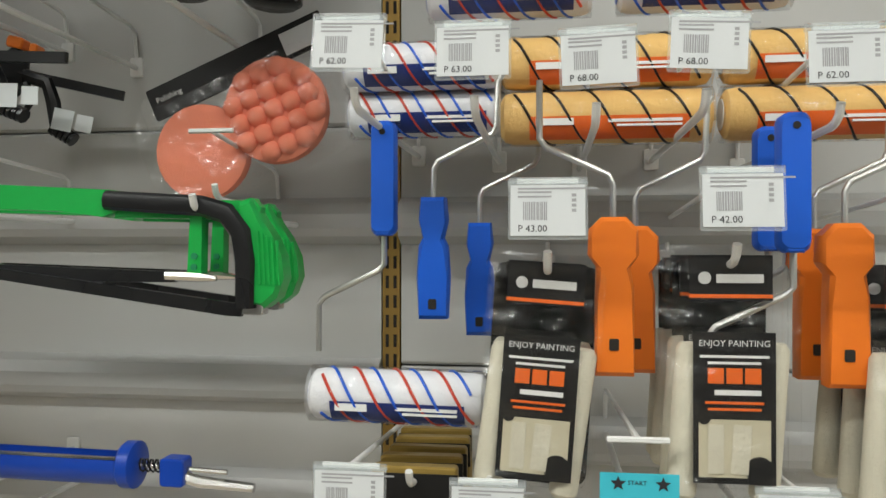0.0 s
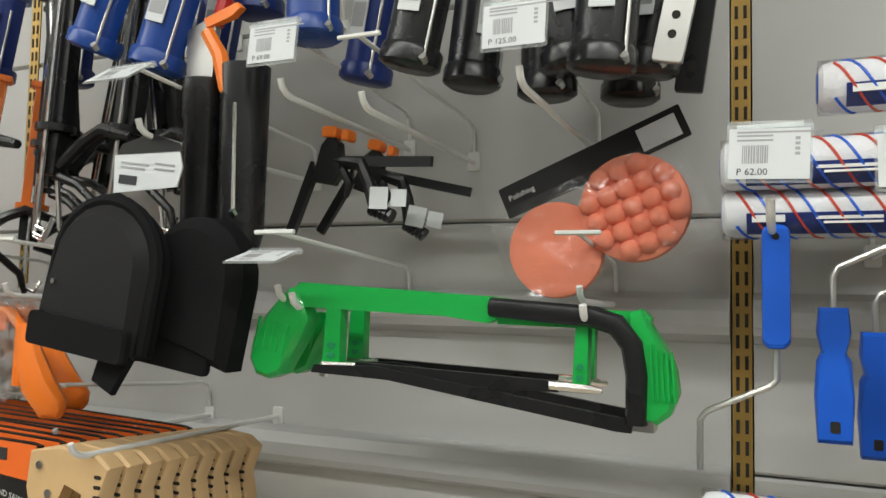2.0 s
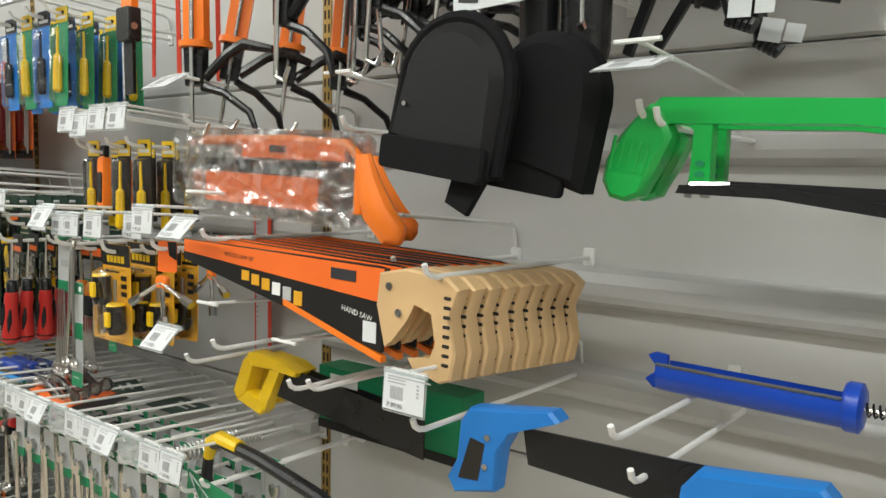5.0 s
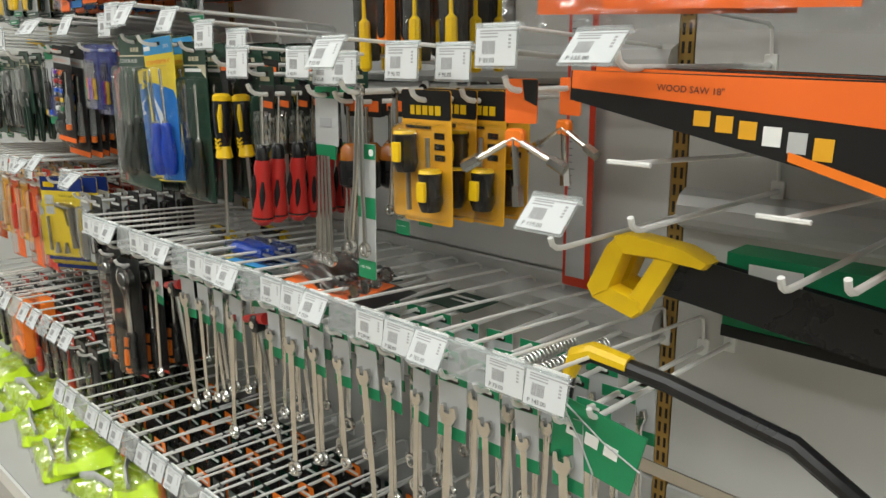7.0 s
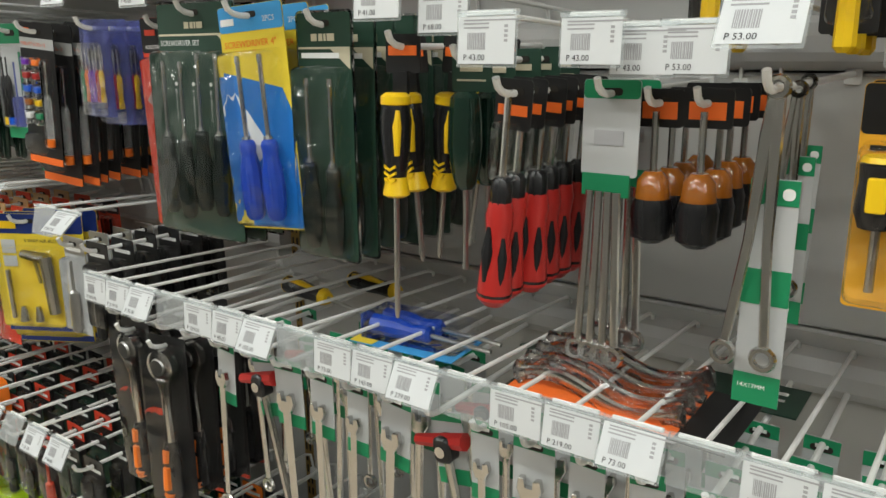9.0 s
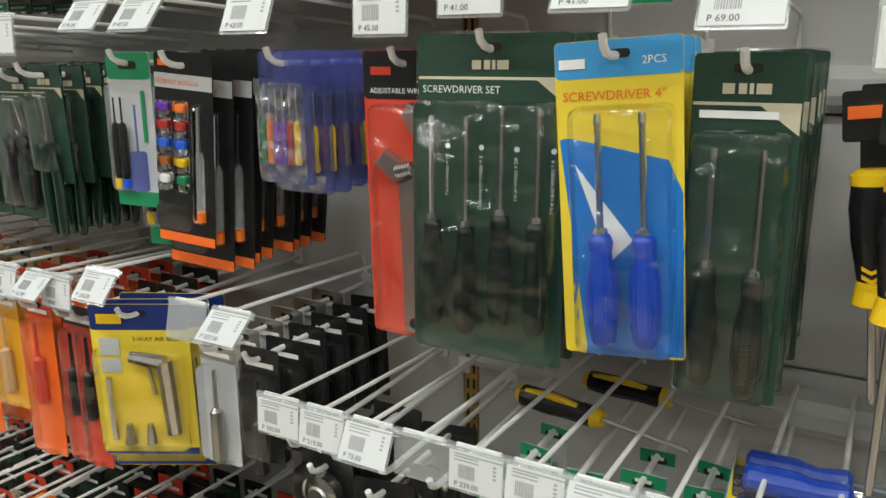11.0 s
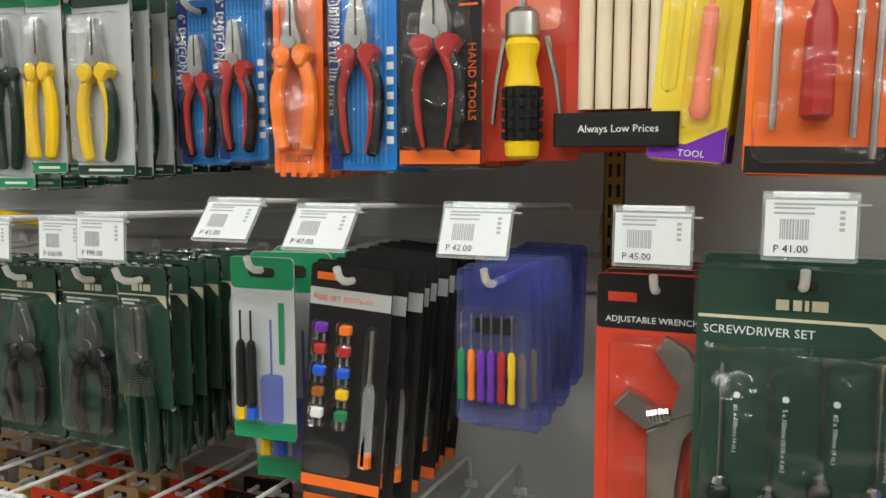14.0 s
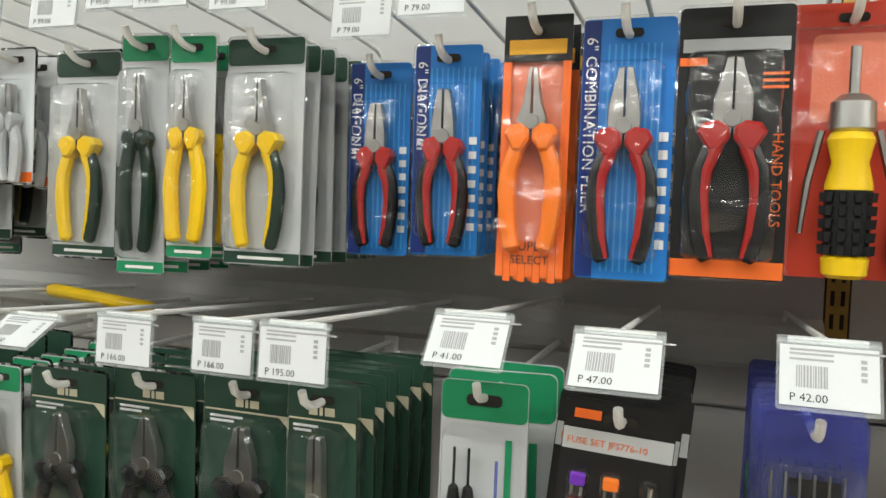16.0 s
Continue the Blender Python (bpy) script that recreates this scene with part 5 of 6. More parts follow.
def knife():
    r = thing("utility_knife", "orange and black utility knife hanging by its end", "knife", "hanging knives")
    part("body", M().rbox(-11, 11, -12, 4, -120, -20, 8, 3), ORANGE, r)
    part("grip", M().rbox(-8, 8, -14, -12.2, -108, -50, 6, 1), BLACK, r)
    part("neck", M().rbox(-8, 8, -8, 2, -24, 0, 3, 1), BLACK, r)
    return r


def ratchet_wrench_card():
    r = thing("ratchet_wrench", "chrome ratchet wrench with orange grip on a black card", "ratchet", "carded ratchet wrenches")
    w, h = 74, 275
    card(r, w, h, BLACKCARD)
    part("edge", M().box(-w / 2 + 1, w / 2 - 1, -0.6, -0.1, -h + 1, -h + 7), REDCARD, r)
    part("badge", M().rbox(-32, -20, -0.8, -0.2, -134, -122, 5.8), REDCARD, r)
    part("head", M().tube([(4, -4, -40), (4, -8, -40), (4, -22, -40), (4, -25, -40)], [22, 25, 25, 18], 20), CHROME, r)
    part("dial", M().tube([(4, -25, -40), (4, -28, -40)], [14, 12], 16), STEEL, r)
    part("shank", M().tube([(4, -14, -62), (4, -14, -80), (4, -14, -170)], [14, 8, 8], 10), CHROME, r)
    g = part("grip", M().tube([(4, -14, -165), (4, -14, -175), (4, -14, -215), (4, -14, -255), (4, -14, -260)], [9, 12, 13, 15, 10], 12), BLACK, r)
    part("inlay", M().tube([(4, -25, -176), (4, -27, -196)], [6, 5], 8).tube([(4, -27, -204), (4, -28, -240)], [6, 7], 8).tube([(4, -24, -248), (4, -22, -258)], [10, 9], 8), ORANGE, g)
    blister(r, -30, 34, -h + 10, -8, 32)
    return r


def air_card():
    r = thing("air_gun_set", "yellow carded air blow gun set with navy header", "air tool", "carded air gun sets")
    w, h = 118, 195
    card(r, w, h, YELLOW, head_h=32, head_mat=NAVY)
    part("logo", bars(1, [(-50, -20, -24, -12)]), YELP, r)
    text("title", "3-WAY AIR BLOW GUN", 8, -10, -46, -0.8, INK, r)
    part("navy_foot", M().box(-w / 2 + 1, w / 2 - 1, -0.6, -0.1, -h + 1, -h + 10), NAVY, r)
    part("gun", M().tube([(-10, -10, -62), (30, -10, -70)], [7, 10], 8).tube([(30, -10, -66), (34, -10, -160)], [10, 9], 8).tube([(10, -10, -70), (16, -10, -110)], 3, 6), CHROME, r)
    part("nozzles", M().tube([(-40, -8, -90), (-40, -8, -170)], 4, 8).tube([(-22, -8, -150), (-22, -8, -175)], [4, 8], 8).tube([(4, -8, -150), (4, -8, -175)], [4, 7], 8), CHROME, r)
    part("picture", bars(1, [(-50, -26, -64, -42), (-50, -26, -86, -68)]), GREY, r)
    blister(r, -w / 2 + 5, w / 2 - 5, -h + 12, -50, 22)
    return r


def lying_pack(kind):
    r = thing("flat_pack", {"blue": "blue carded screwdriver pair lying flat on the hooks", "orange": "orange and black carded curved wrench set lying flat",
                            "driver": "yellow and black screwdriver lying on the hooks", "green": "dark green carded tool lying flat"}[kind], "screwdriver" if kind != "orange" else "wrench set")
    if kind == "blue":
        part("card", M().box(-75, 75, -45, 45, 0, 1), LTBLUE, r)
        part("flash", M().box(-74, -40, -44, 44, 1.2, 1.6), YELLOW, r)
        for y in (-12, 14):
            part("grip", M().tube([(-62, y, 16), (-58, y, 16), (-20, y, 16), (0, y, 15), (24, y, 16), (28, y, 16)], [8, 13, 13, 9, 11, 7], 10), BLUE, r)
            part("shaft", M().tube([(26, y, 15), (110, y, 10)], 3, 8), STEEL, r)
        part("blister", M().box(-70, 70, -32, 32, 1.7, 30, 6), CLEAR, r)
    elif kind == "orange":
        part("card", M().box(-120, 120, -52, 52, 0, 1), BLACKCARD, r)
        part("face", M().box(-116, 70, -49, 49, 1.2, 1.6), ORANGEP, r)
        for k in range(4):
            y = -34 + k * 22
            pts = [(-108 + i * 9.5, y, 14 + 10 * math.sin(i * 0.36) + k * 2) for i in range(20)]
            part("wrench", M().tube(pts, [10] + [6] * 18 + [10], 8, 0.7), CHROME, r)
            part("bubble", M().tube([(x, yy, z) for x, yy, z in pts], [14] + [10] * 18 + [14], 8), CLEAR, r)
    elif kind == "driver":
        part("grip", M().tube([(-60, 0, 13), (-56, 0, 13), (-20, 0, 13), (10, 0, 13), (40, 0, 13), (44, 0, 13)], [8, 13, 14, 12, 13, 8], 10), BLACK, r)
        part("inlay", M().tube([(-50, -6, 23), (-10, -6, 25), (20, -6, 23)], [3, 5, 3], 8).tube([(38, 0, 13), (50, 0, 13)], [14, 9], 10).tube([(-64, 0, 13), (-56, 0, 13)], [9, 14], 10), YELP, r)
        part("shaft", M().tube([(48, 0, 13), (150, 0, 8)], 3.2, 8), STEEL, r)
    else:
        part("card", M().box(-60, 60, -40, 40, 0, 2), DGREEN, r)
        part("print", M().box(-40, 20, -20, -12, 2.2, 2.6).box(-40, 10, 0, 6, 2.2, 2.6), WINK, r)
    return r


def glove_pack():
    r = thing("work_vest_pack", "neon yellow folded vest in a clear bag", "safety vest", "bagged neon vests")
    part("folded_cloth", M().lump(105, 80, 46, 2.3), NEON, r)
    part("reflective_band", M().tube([(-80, -50, 30), (-30, -46, 46), (30, -50, 44), (84, -44, 28)], 12, 8, 0.4), GREY, r)
    part("bag", M().lump(116, 90, 54, 2.3), POLY, r, "clear crinkled bag")
    return r


def orange_sack():
    r = thing("orange_net_bag", "orange goods in a clear hanging bag", "bag")
    part("cloth", M().rbox(-52, 52, -20, 14, -190, -28, 16, 8), ORANGE, r)
    part("fold", M().tube([(-44, -20, -60), (30, -24, -70), (44, -20, -110)], 6, 8).tube([(-40, -20, -150), (10, -24, -130), (44, -20, -160)], 7, 8), ORANGE, r)
    part("bag", M().rbox(-56, 56, -27, -26, -198, 0, 12, 0.8), POLY, r)
    return r


def bit_wrench():
    r = thing("t_handle_wrench", "red-topped steel socket driver with long shaft", "wrench", "long socket drivers")
    part("card", M().box(-22, 22, 1, 2, -70, 0), GREY, r)
    part("green_band", M().box(-22, 22, 0.3, 0.9, -12, -1).box(-22, 22, 0.3, 2.4, -90, -71), GREENCARD, r)
    part("head", M().tube([(-40, -8, -34), (30, -8, -30)], [7, 11], 8), RED, r)
    part("joint", M().rbox(-10, 14, -20, -2, -56, -24, 8, 3), BLACK, r)
    part("pivot", M().tube([(2, -21, -40), (2, -23, -40)], 7, 10), CHROME, r)
    part("shaft", M().tube([(2, -8, -54), (10, -8, -260)], [6, 4.5], 8), CHROME, r)
    return r


# ==== the goods on the wall, bay by bay ====
# -- third bay and left part: lower row of cards --
hang("dg", plier_card, -3.125, 0.66, 1.328, 8, 0.026, "P 166.00", args=("darkgreen",), tilt=-4)
hang("handled", plier_card, -3.040, 0.64, 1.336, 7, 0.03, "P 195.00", args=("handled",), tilt=-4)
hang("prec", precision_bag, -2.905, 0.66, 1.350, 3, 0.05, "P 41.00", turn=3, tilt=-40, scale=1.33)
hang("fuse", fuse_card, -2.795, 0.645, 1.348, 9, 0.026, "P 47.00", turn=7, lean=5, tilt=-40, jitter=1, scale=1.16)
hang("zip", zip_bag, -2.664, 0.66, 1.350, 9, 0.028, "P 42.00", tilt=-25, scale=1.1)
hang("adj", adj_wrench, -2.526, 0.68, 1.349, 5, 0.03, "P 45.00", tilt=-4)
hang("gset4", green_set, -2.416, 0.65, 1.363, 4, 0.028, "P 41.00", args=(4, 150, 300), tilt=-4)
hang("yset", yellow_set, -2.300, 0.64, 1.357, 3, 0.04, "P 41.00", lean=-4, turn=4, tilt=-30)
hang("gset2", green_set, -2.201, 0.66, 1.345, 7, 0.038, "P 69.00", args=(2, 82, 285), tilt=-25)
hang("yb", yb_driver, -2.086, 0.66, 1.320, 1, 0.06, "P 41.00", args=(130,), tilt=-4, turn=4)
for dx, dy in ((-0.03, 0.05), (0.025, 0.07), (0.045, 0.13), (-0.02, 0.15)):
    hang("ybs", yb_driver, *[a + b for a, b in zip((-2.086, 0.66, 1.331), (dx, dy, -0.015))], 1, 0.05, hooked=False, args=(75,), lean=dx * 200)
hang("gdr", green_driver, -2.019, 0.69, 1.305, 5, 0.05, "P 68.00", tilt=-4)
hang("rdr", red_driver, -1.937, 0.64, 1.277, 6, 0.032, "P 43.00", tilt=-4, lean=4)
hang("wbunch", wrench_bunch, -1.866, 0.7, 1.275, 2, 0.05, "P 43.00", tilt=-4)
hang("amb", amber_driver, -1.826, 0.72, 1.266, 4, 0.045, "P 43.00", tilt=-4)
hang("amb", amber_driver, -1.781, 0.72, 1.267, 4, 0.045, "P 53.00", tilt=-4)
hang("wpair", wrench_pair, -1.705, 0.64, 1.270, 3, 0.06, "P 53.00", tilt=-30, hole=-0.004, scale=0.78)
hang("ambc", amber_card, -1.601, 0.66, 1.278, 3, 0.05, "P 96.00", tilt=-4)
hang("ambc", amber_card, -1.561, 0.72, 1.276, 2, 0.05, "P 96.00", tilt=-4)
hang("cross", socket_cross, -1.446, 0.66, 1.294, 2, 0.09, "P 89.00", tilt=-4, jitter=25, turn=12, scale=0.9)
place("ruler", ruler, pose(-1.564, 0.95, 1.429))
# further cards to the left
for i, k in enumerate(("darkgreen", "darkgreen", "yellow", "darkgreen", "handled", "white", "darkgreen", "teal")):
    hang(k, plier_card, -3.228 - i * 0.095, 0.66 - 0.008 * (i % 2), 1.325 - 0.006 * (i % 3), 5, 0.036, ("P 166.00", "P 24.00", "")[i % 3], args=(k,), tilt=(-4, -60, -4)[i % 3])

# -- third bay: upper row of pliers --
hang("white", plier_card, -3.491, 0.745, 1.650, 5, 0.03, "P 89.00", args=("white",))
hang("green", plier_card, -3.369, 0.725, 1.639, 5, 0.035, "P 99.00", args=("green",))
hang("teal", plier_card, -3.287, 0.715, 1.651, 5, 0.035, "P 99.00", args=("teal",), turn=5)
hang("yellow", plier_card, -3.222, 0.705, 1.646, 5, 0.035, "P 99.00", args=("yellow",), turn=4)
hang("green", plier_card, -3.147, 0.715, 1.643, 8, 0.03, "P 99.00", args=("green",))
hang("bluesmall", plier_card, -3.050, 0.765, 1.625, 6, 0.03, "P 79.00", args=("bluesmall",), turn=3)
hang("bluesmall", plier_card, -2.967, 0.725, 1.631, 6, 0.03, "P 79.00", args=("bluesmall",), turn=2)
hang("obag", orange_bag, -2.882, 0.705, 1.648, 8, 0.03, "P 79.00")
hang("blue", plier_card, -2.808, 0.70, 1.641, 7, 0.03, "P 79.00", args=("blue",))
hang("black", plier_card, -2.729, 0.70, 1.646, 7, 0.03, "P 82.00", args=("black",))
hang("rat", ratchet_card, -2.648, 0.715, 1.648, 4, 0.06, "P 82.00", scale=0.95)
hang("stick", stick_card, -2.563, 0.715, 1.688, 4, 0.05, "P 45.00")
hang("test", tester_card, -2.490, 0.695, 1.658, 6, 0.035, "P 45.00", lean=5)
hang("odc", orange_driver_card, -2.407, 0.685, 1.658, 5, 0.045, "P 82.00", lean=1)
for i in range(3):
    hang("darkplier", plier_card, -2.305, 0.725, 1.626, 1, 0.05, "P 82.00", hooked=i == 0, args=("teal",)) if i == 0 else None
for i in range(3):
    k = ("green", "teal", "white")[i]
    hang(k, plier_card, -3.57 - i * 0.08, 0.72, 1.65, 4, 0.05, "P 89.00", args=(k,), tilt=-6)
# upper row over the second bay
for px, b in ((930, "s"), (985, "k"), (1060, "y"), (1140, "y")):
    x, y, z = -1.724, 0.7, 1.443
    xx = x + (px - 1000) * 0.00085
    if b == "k":
        hang("knife", knife, xx, 0.72, z + 0.01, 2, 0.04, "P 45.00")
    else:
        hang("slimy", slim_card, xx, 0.72, z + 0.02, 3, 0.05, "P 45.00", args=(BLACKCARD, YELP, 44, 150))
for i in range(4):
    hang("slimb%d" % (i % 2), slim_card, -2.08 + i * 0.075, 0.70, 1.72, 4, 0.05, "P 72.00", args=((BLUECARD, BLACK, 52, 190), (GREENCARD, YELP, 48, 190))[i % 2])

# -- second bay: middle row of wrenches, with packs lying on the hooks --
ROW = 0.949
x = -2.66
k = 0
while x < -1.34:
    hook(x, ROW - 0.048, 0.62, True, ("P 105.00", "P 219.00", "P 73.00", "P 145.00", "P 239.00", "P 88.00")[k % 6] if k % 4 != 3 else "", (-4, -10, -28, -6)[k % 4])
    if x > -2.45:
        if k % 5 == 0 and x < -1.95:
            for q in range(2):
                place("tw", bit_wrench, pose(x, 0.66 + q * 0.09, ROW - 0.05, 0, -10 + 6 * q, 0))
        else:
            for q in range(4):
                key, L, w = (("wc1", 250, 11), ("wc2", 215, 9), ("wc3", 190, 8))[(k + (q > 2)) % 3]
                place(key, wrench_card, pose(x, 0.65 + q * 0.055, ROW - 0.04, rnd.uniform(-3, 2), rnd.uniform(-3, 3), rnd.uniform(-6, 6)), L, w)
    x += 0.062
    k += 1
place("lb", lying_pack, pose(-2.122, 0.72, 0.950, 0, 0, 4), "blue")
place("lo", lying_pack, pose(-1.836, 0.7, 0.958, 6, 0, -4), "orange")
place("ld", lying_pack, pose(-2.394, 0.8, 0.931, 0, 0, -10), "driver")
place("ld", lying_pack, pose(-2.343, 0.9, 0.922, 0, 0, -6))
for px in (520, 900):
    place("lg", lying_pack, pose(-2.3 + px * 0.0006, 0.88, ROW - 0.04, 0, 0, px), "green")
hang("rwc", ratchet_wrench_card, -2.624, 0.645, 0.898, 4, 0.05, None, arm=False)
hang("rwc", ratchet_wrench_card, -2.545, 0.645, 0.888, 4, 0.05, None, arm=False, turn=10)
hang("air", air_card, -2.935, 0.655, 1.030, 3, 0.03, "P 245.00", tilt=-40, turn=27, scale=1.12)
for i, (tx, kind) in enumerate(((-3.16, 0), (-3.08, 1), (-3.045, 1), (-2.80, 2), (-2.73, 3), (-3.24, 4), (-3.32, 0), (-3.40, 4), (-3.48, 2), (-3.56, 4), (-3.64, 0))):
    m1, m2, w, h = ((ORANGEP, REDCARD, 62, 250), (REDCARD, BLACK, 46, 240), (GREY, STEEL, 60, 170), (BLACKCARD, BLACK, 60, 150), (AMBERCARD, WOOD, 60, 190))[kind]
    hang("mid%d" % kind, slim_card, tx, 0.66, 1.005, 6, 0.045, ("P 207.00", "P 142.00", "P 30.00", "")[i % 4], args=(m1, m2, w, h), tilt=(-14, -50, -8)[i % 3])
# low row
LOW = 0.47
for i in range(20):
    hook(-2.80 + i * 0.066, LOW, 0.56, True, ("P 88.00", "P 65.00", "", "P 120.00")[i % 4], -20)
    if i < 19:
        a, b = ((BLACKCARD, BLACK), (BLACKCARD, DGREENP), (BLACKCARD, ORANGE))[i % 3]
        for q in range(5):
            place("lowc%d" % (i % 3), slim_card, pose(-2.80 + i * 0.066, 0.64 + q * 0.06, LOW + 0.008, 0, rnd.uniform(-2, 2), rnd.uniform(-4, 4)), a, b, 56, 150)
for i in range(13):
    x3 = -3.66 + i * 0.075
    a, b = ((BLACKCARD, BLACK), (BLACKCARD, REDCARD), (DGREEN, BLACK))[i % 3]
    hang("bl%d" % (i % 3), slim_card, x3, 0.62, 0.625, 6, 0.055, ("P 88.00", "", "P 65.00")[i % 3], args=(a, b, 60, 150), tilt=-30)
hang("sack", orange_sack, -3.19, 0.60, 0.69, 2, 0.05, None)
DECK = 0.3735 + DZ
for i in range(8):
    place("vest", glove_pack, pose(-4.3 + i * 0.235, 0.58 + 0.03 * (i % 2), DECK, 0, 0, rnd.uniform(-15, 15)))
    place("vest", glove_pack, pose(-4.22 + i * 0.235, 0.60 + 0.05 * (i % 3), DECK + 0.043, rnd.uniform(-2, 2), 0, rnd.uniform(-25, 25)))

# -- first bay: saws, guns, pads --
place("hs", hacksaw, pose(-0.423, 0.69, 1.472, 0, 2, 0))
place("hs", hacksaw, pose(-0.433, 0.76, 1.471, 0, 2, 1))
hook(-0.619, 1.456, 0.66, False)
hook(-0.315, 1.450, 0.66, False)
tag(-0.625, 0.64, 1.516, "P 99.00", -72)
hook(-0.637, 1.494 - 0.03, 0.66, True)
place("pads", pads_bag, pose(-0.360, 0.86, 1.646, 0, -23, 0) @ Matrix.Scale(1.18, 4))
hook(-0.370, 1.664, 0.64, True, "P 125.00", -6)
hook(-0.642, 1.684, 0.66, True, "P 69.00", -6)
hook(-0.543, 1.661, 0.66, True)
hook(-0.347, 1.489 - 0.02, 0.78, True)
place("knee", knee_pads, pose(-0.797, 0.66, 1.640, 0, 8, 0))
hook(-0.798, 1.643, 0.62, True, "P 189.00", -55)
place("clamp", quick_clamp, pose(-0.654, 0.8, 1.667, 0, 3, 0))
place("clamp", quick_clamp, pose(-0.636, 0.88, 1.664, 0, 12, 10))
place("prune", pruning_gun, pose(-0.775, 0.7, 1.782) @ Matrix.Scale(1.2, 4))
place("sg_o", skeleton_gun, pose(-1.134, 0.66, 1.865, 0, 2, 0), ORANGE)
for dx, dy, ln in ((0.05, 0.10, -6), (0.12, 0.06, 4), (0.17, 0.15, -8), (0.09, 0.2, 10), (0.01, 0.14, 3), (0.21, 0.1, 6), (0.14, 0.22, -3), (-0.05, 0.2, 5)):
    x, y, z = -1.134, 0.66, 1.865
    place("sg_b", skeleton_gun, pose(x + dx, y + dy, z + 0.02, 0, ln, 6), BLACK)
def barrel(key, x, y, z, lean, turn, L, *args):
    """A barrel placed by its lower end."""
    a = radians(lean)
    place(key, tube_gun, pose(x + L * math.sin(a), y, z + L * math.cos(a), 0, lean, turn), *args)


barrel("tg_b", -1.233, 0.68, 1.779, 16, -10, 0.24, NAVY)
barrel("tg_b", -1.078, 0.78, 1.768, 4, 20, 0.24)
barrel("tg_n", -0.928, 0.68, 1.770, 22, 0, 0.24, GUNBLUE)
barrel("tg_n", -0.838, 0.7, 1.740, 17, 8, 0.24)
barrel("tg_b", -0.745, 0.76, 1.818, 2, 0, 0.24)
barrel("tg_n", -0.625, 0.7, 1.756, -2, 12, 0.24)
barrel("tg_b", -0.622, 0.8, 1.737, 12, -14, 0.24)
barrel("tg_b", -1.313, 0.84, 1.810, 10, 14, 0.24)
barrel("tg_b", -0.877, 0.84, 1.766, 8, 24, 0.24)
barrel("tg_k", -0.506, 0.7, 1.712, 12, 0, 0.24, BLACK)
barrel("tg_k", -0.477, 0.8, 1.711, 6, 40, 0.24)
barrel("tg_k", -0.387, 0.8, 1.696, 0, -10, 0.24)
barrel("tg_k", -0.345, 0.74, 1.708, -8, 10, 0.24)
barrel("tg_k", -0.307, 0.7, 1.689, 5, 0, 0.24)
barrel("tg_k", -0.278, 0.76, 1.702, 8, -15, 0.24)
barrel("tg_k", -0.309, 0.86, 1.699, 2, 15, 0.24)


def flat_bar(material):
    r = thing("flat_bar_tool", "long flat %s bar with drilled holes" % ("steel" if material is STEEL else "black"), "hand tool", "flat bar tools")
    part("bar", M().rbox(-14, 14, -4, 4, 0, 300, 3, 1), material, r)
    for z in (22, 40, 120, 150):
        part("hole", M().rbox(-4, 4, -4.8, -4.1, z, z + 8, 3.9), SLOT, r)
    return r


place("fbar", flat_bar, pose(-0.251, 0.72, 1.695, 0, 12, 0), STEEL)
place("fbark", flat_bar, pose(-0.240, 0.8, 1.686, 0, 8, 0), BLACK)
for px, pr in ((20, "P 155.00"), (75, "P 155.00"), (235, "P 196.00"), (430, None), (630, None)):
    hook(-0.871 + (px - 400) * 0.0005, 1.874, 0.66, True, pr, -8)
place("sg_o", skeleton_gun, pose(-1.351, 0.66, 1.797, 0, 0, 30))
for i in range(3):
    place("sg_o", skeleton_gun, pose(*[p + q for p, q in zip((-1.351, 0.66, 1.797), (0.03 + i * 0.03, 0.09 + i * 0.07, 0.01))], 0, 10 - i * 3, 50))
place("strap", strap, pose(-1.537, 0.66, 1.813))
for i in range(4):
    place("rstrip", red_strip, pose(*[a + b for a, b in zip((-1.493, 0.68, 1.841), (i * 0.012, i * 0.03, 0.02))], 0, rnd.uniform(-2, 2), 20 * i))
place("bhs", bagged_hacksaw, pose(-1.162, 0.67, 1.461, 0, 2, 0) @ Matrix.Diagonal((1.25, 1, 1, 1)))
place("bhs", bagged_hacksaw, pose(-1.262, 0.745, 1.462, 0, 2, 0) @ Matrix.Diagonal((1.25, 1, 1, 1)))
hook(-1.336, 1.472, 0.62, True, "P 99.00", -60)
for i in range(9):
    place("ws", wood_saw, pose(-0.886 + i * 0.004, 0.645 + i * 0.0265, 1.268 - i * 0.001, 0, 2 + rnd.uniform(-0.6, 0.6), rnd.uniform(-1, 1)))
hook(-0.853, 1.291, 0.61, False)
tag(-1.295, 0.6, 1.341, "P 135.00", -45)
tag(-1.345, 0.6, 1.175, "P 119.00", -45)
hook(-1.295, 1.304, 0.62, True)
hook(-1.271, 1.143, 0.62, True)
for i in range(2):
    place("ys", yellow_saw, pose(-1.343 - i * 0.006, 0.785 + i * 0.04, 1.052) @ Matrix.Scale(0.82, 4))
place("gbox", green_box, pose(-1.11, 0.85, 1.092))
place("blsaw", blue_saw, pose(-0.774, 0.66, 1.144, 0, -2, 0))
place("blsaw", blue_saw, pose(-0.505, 0.64, 1.141, 0, 0, 0))
place("lgun", lying_gun, pose(-0.552, 0.827, 1.180, 0, 1, 0) @ Matrix.Scale(0.775, 4))
hook(-1.064, 1.120, 0.62, False)
hook(-0.858, 1.118, 0.60, True, "P 89.00", -4)
hook(-0.634, 1.152, 0.62, False)
hook(-0.612, 1.114, 0.62, False)
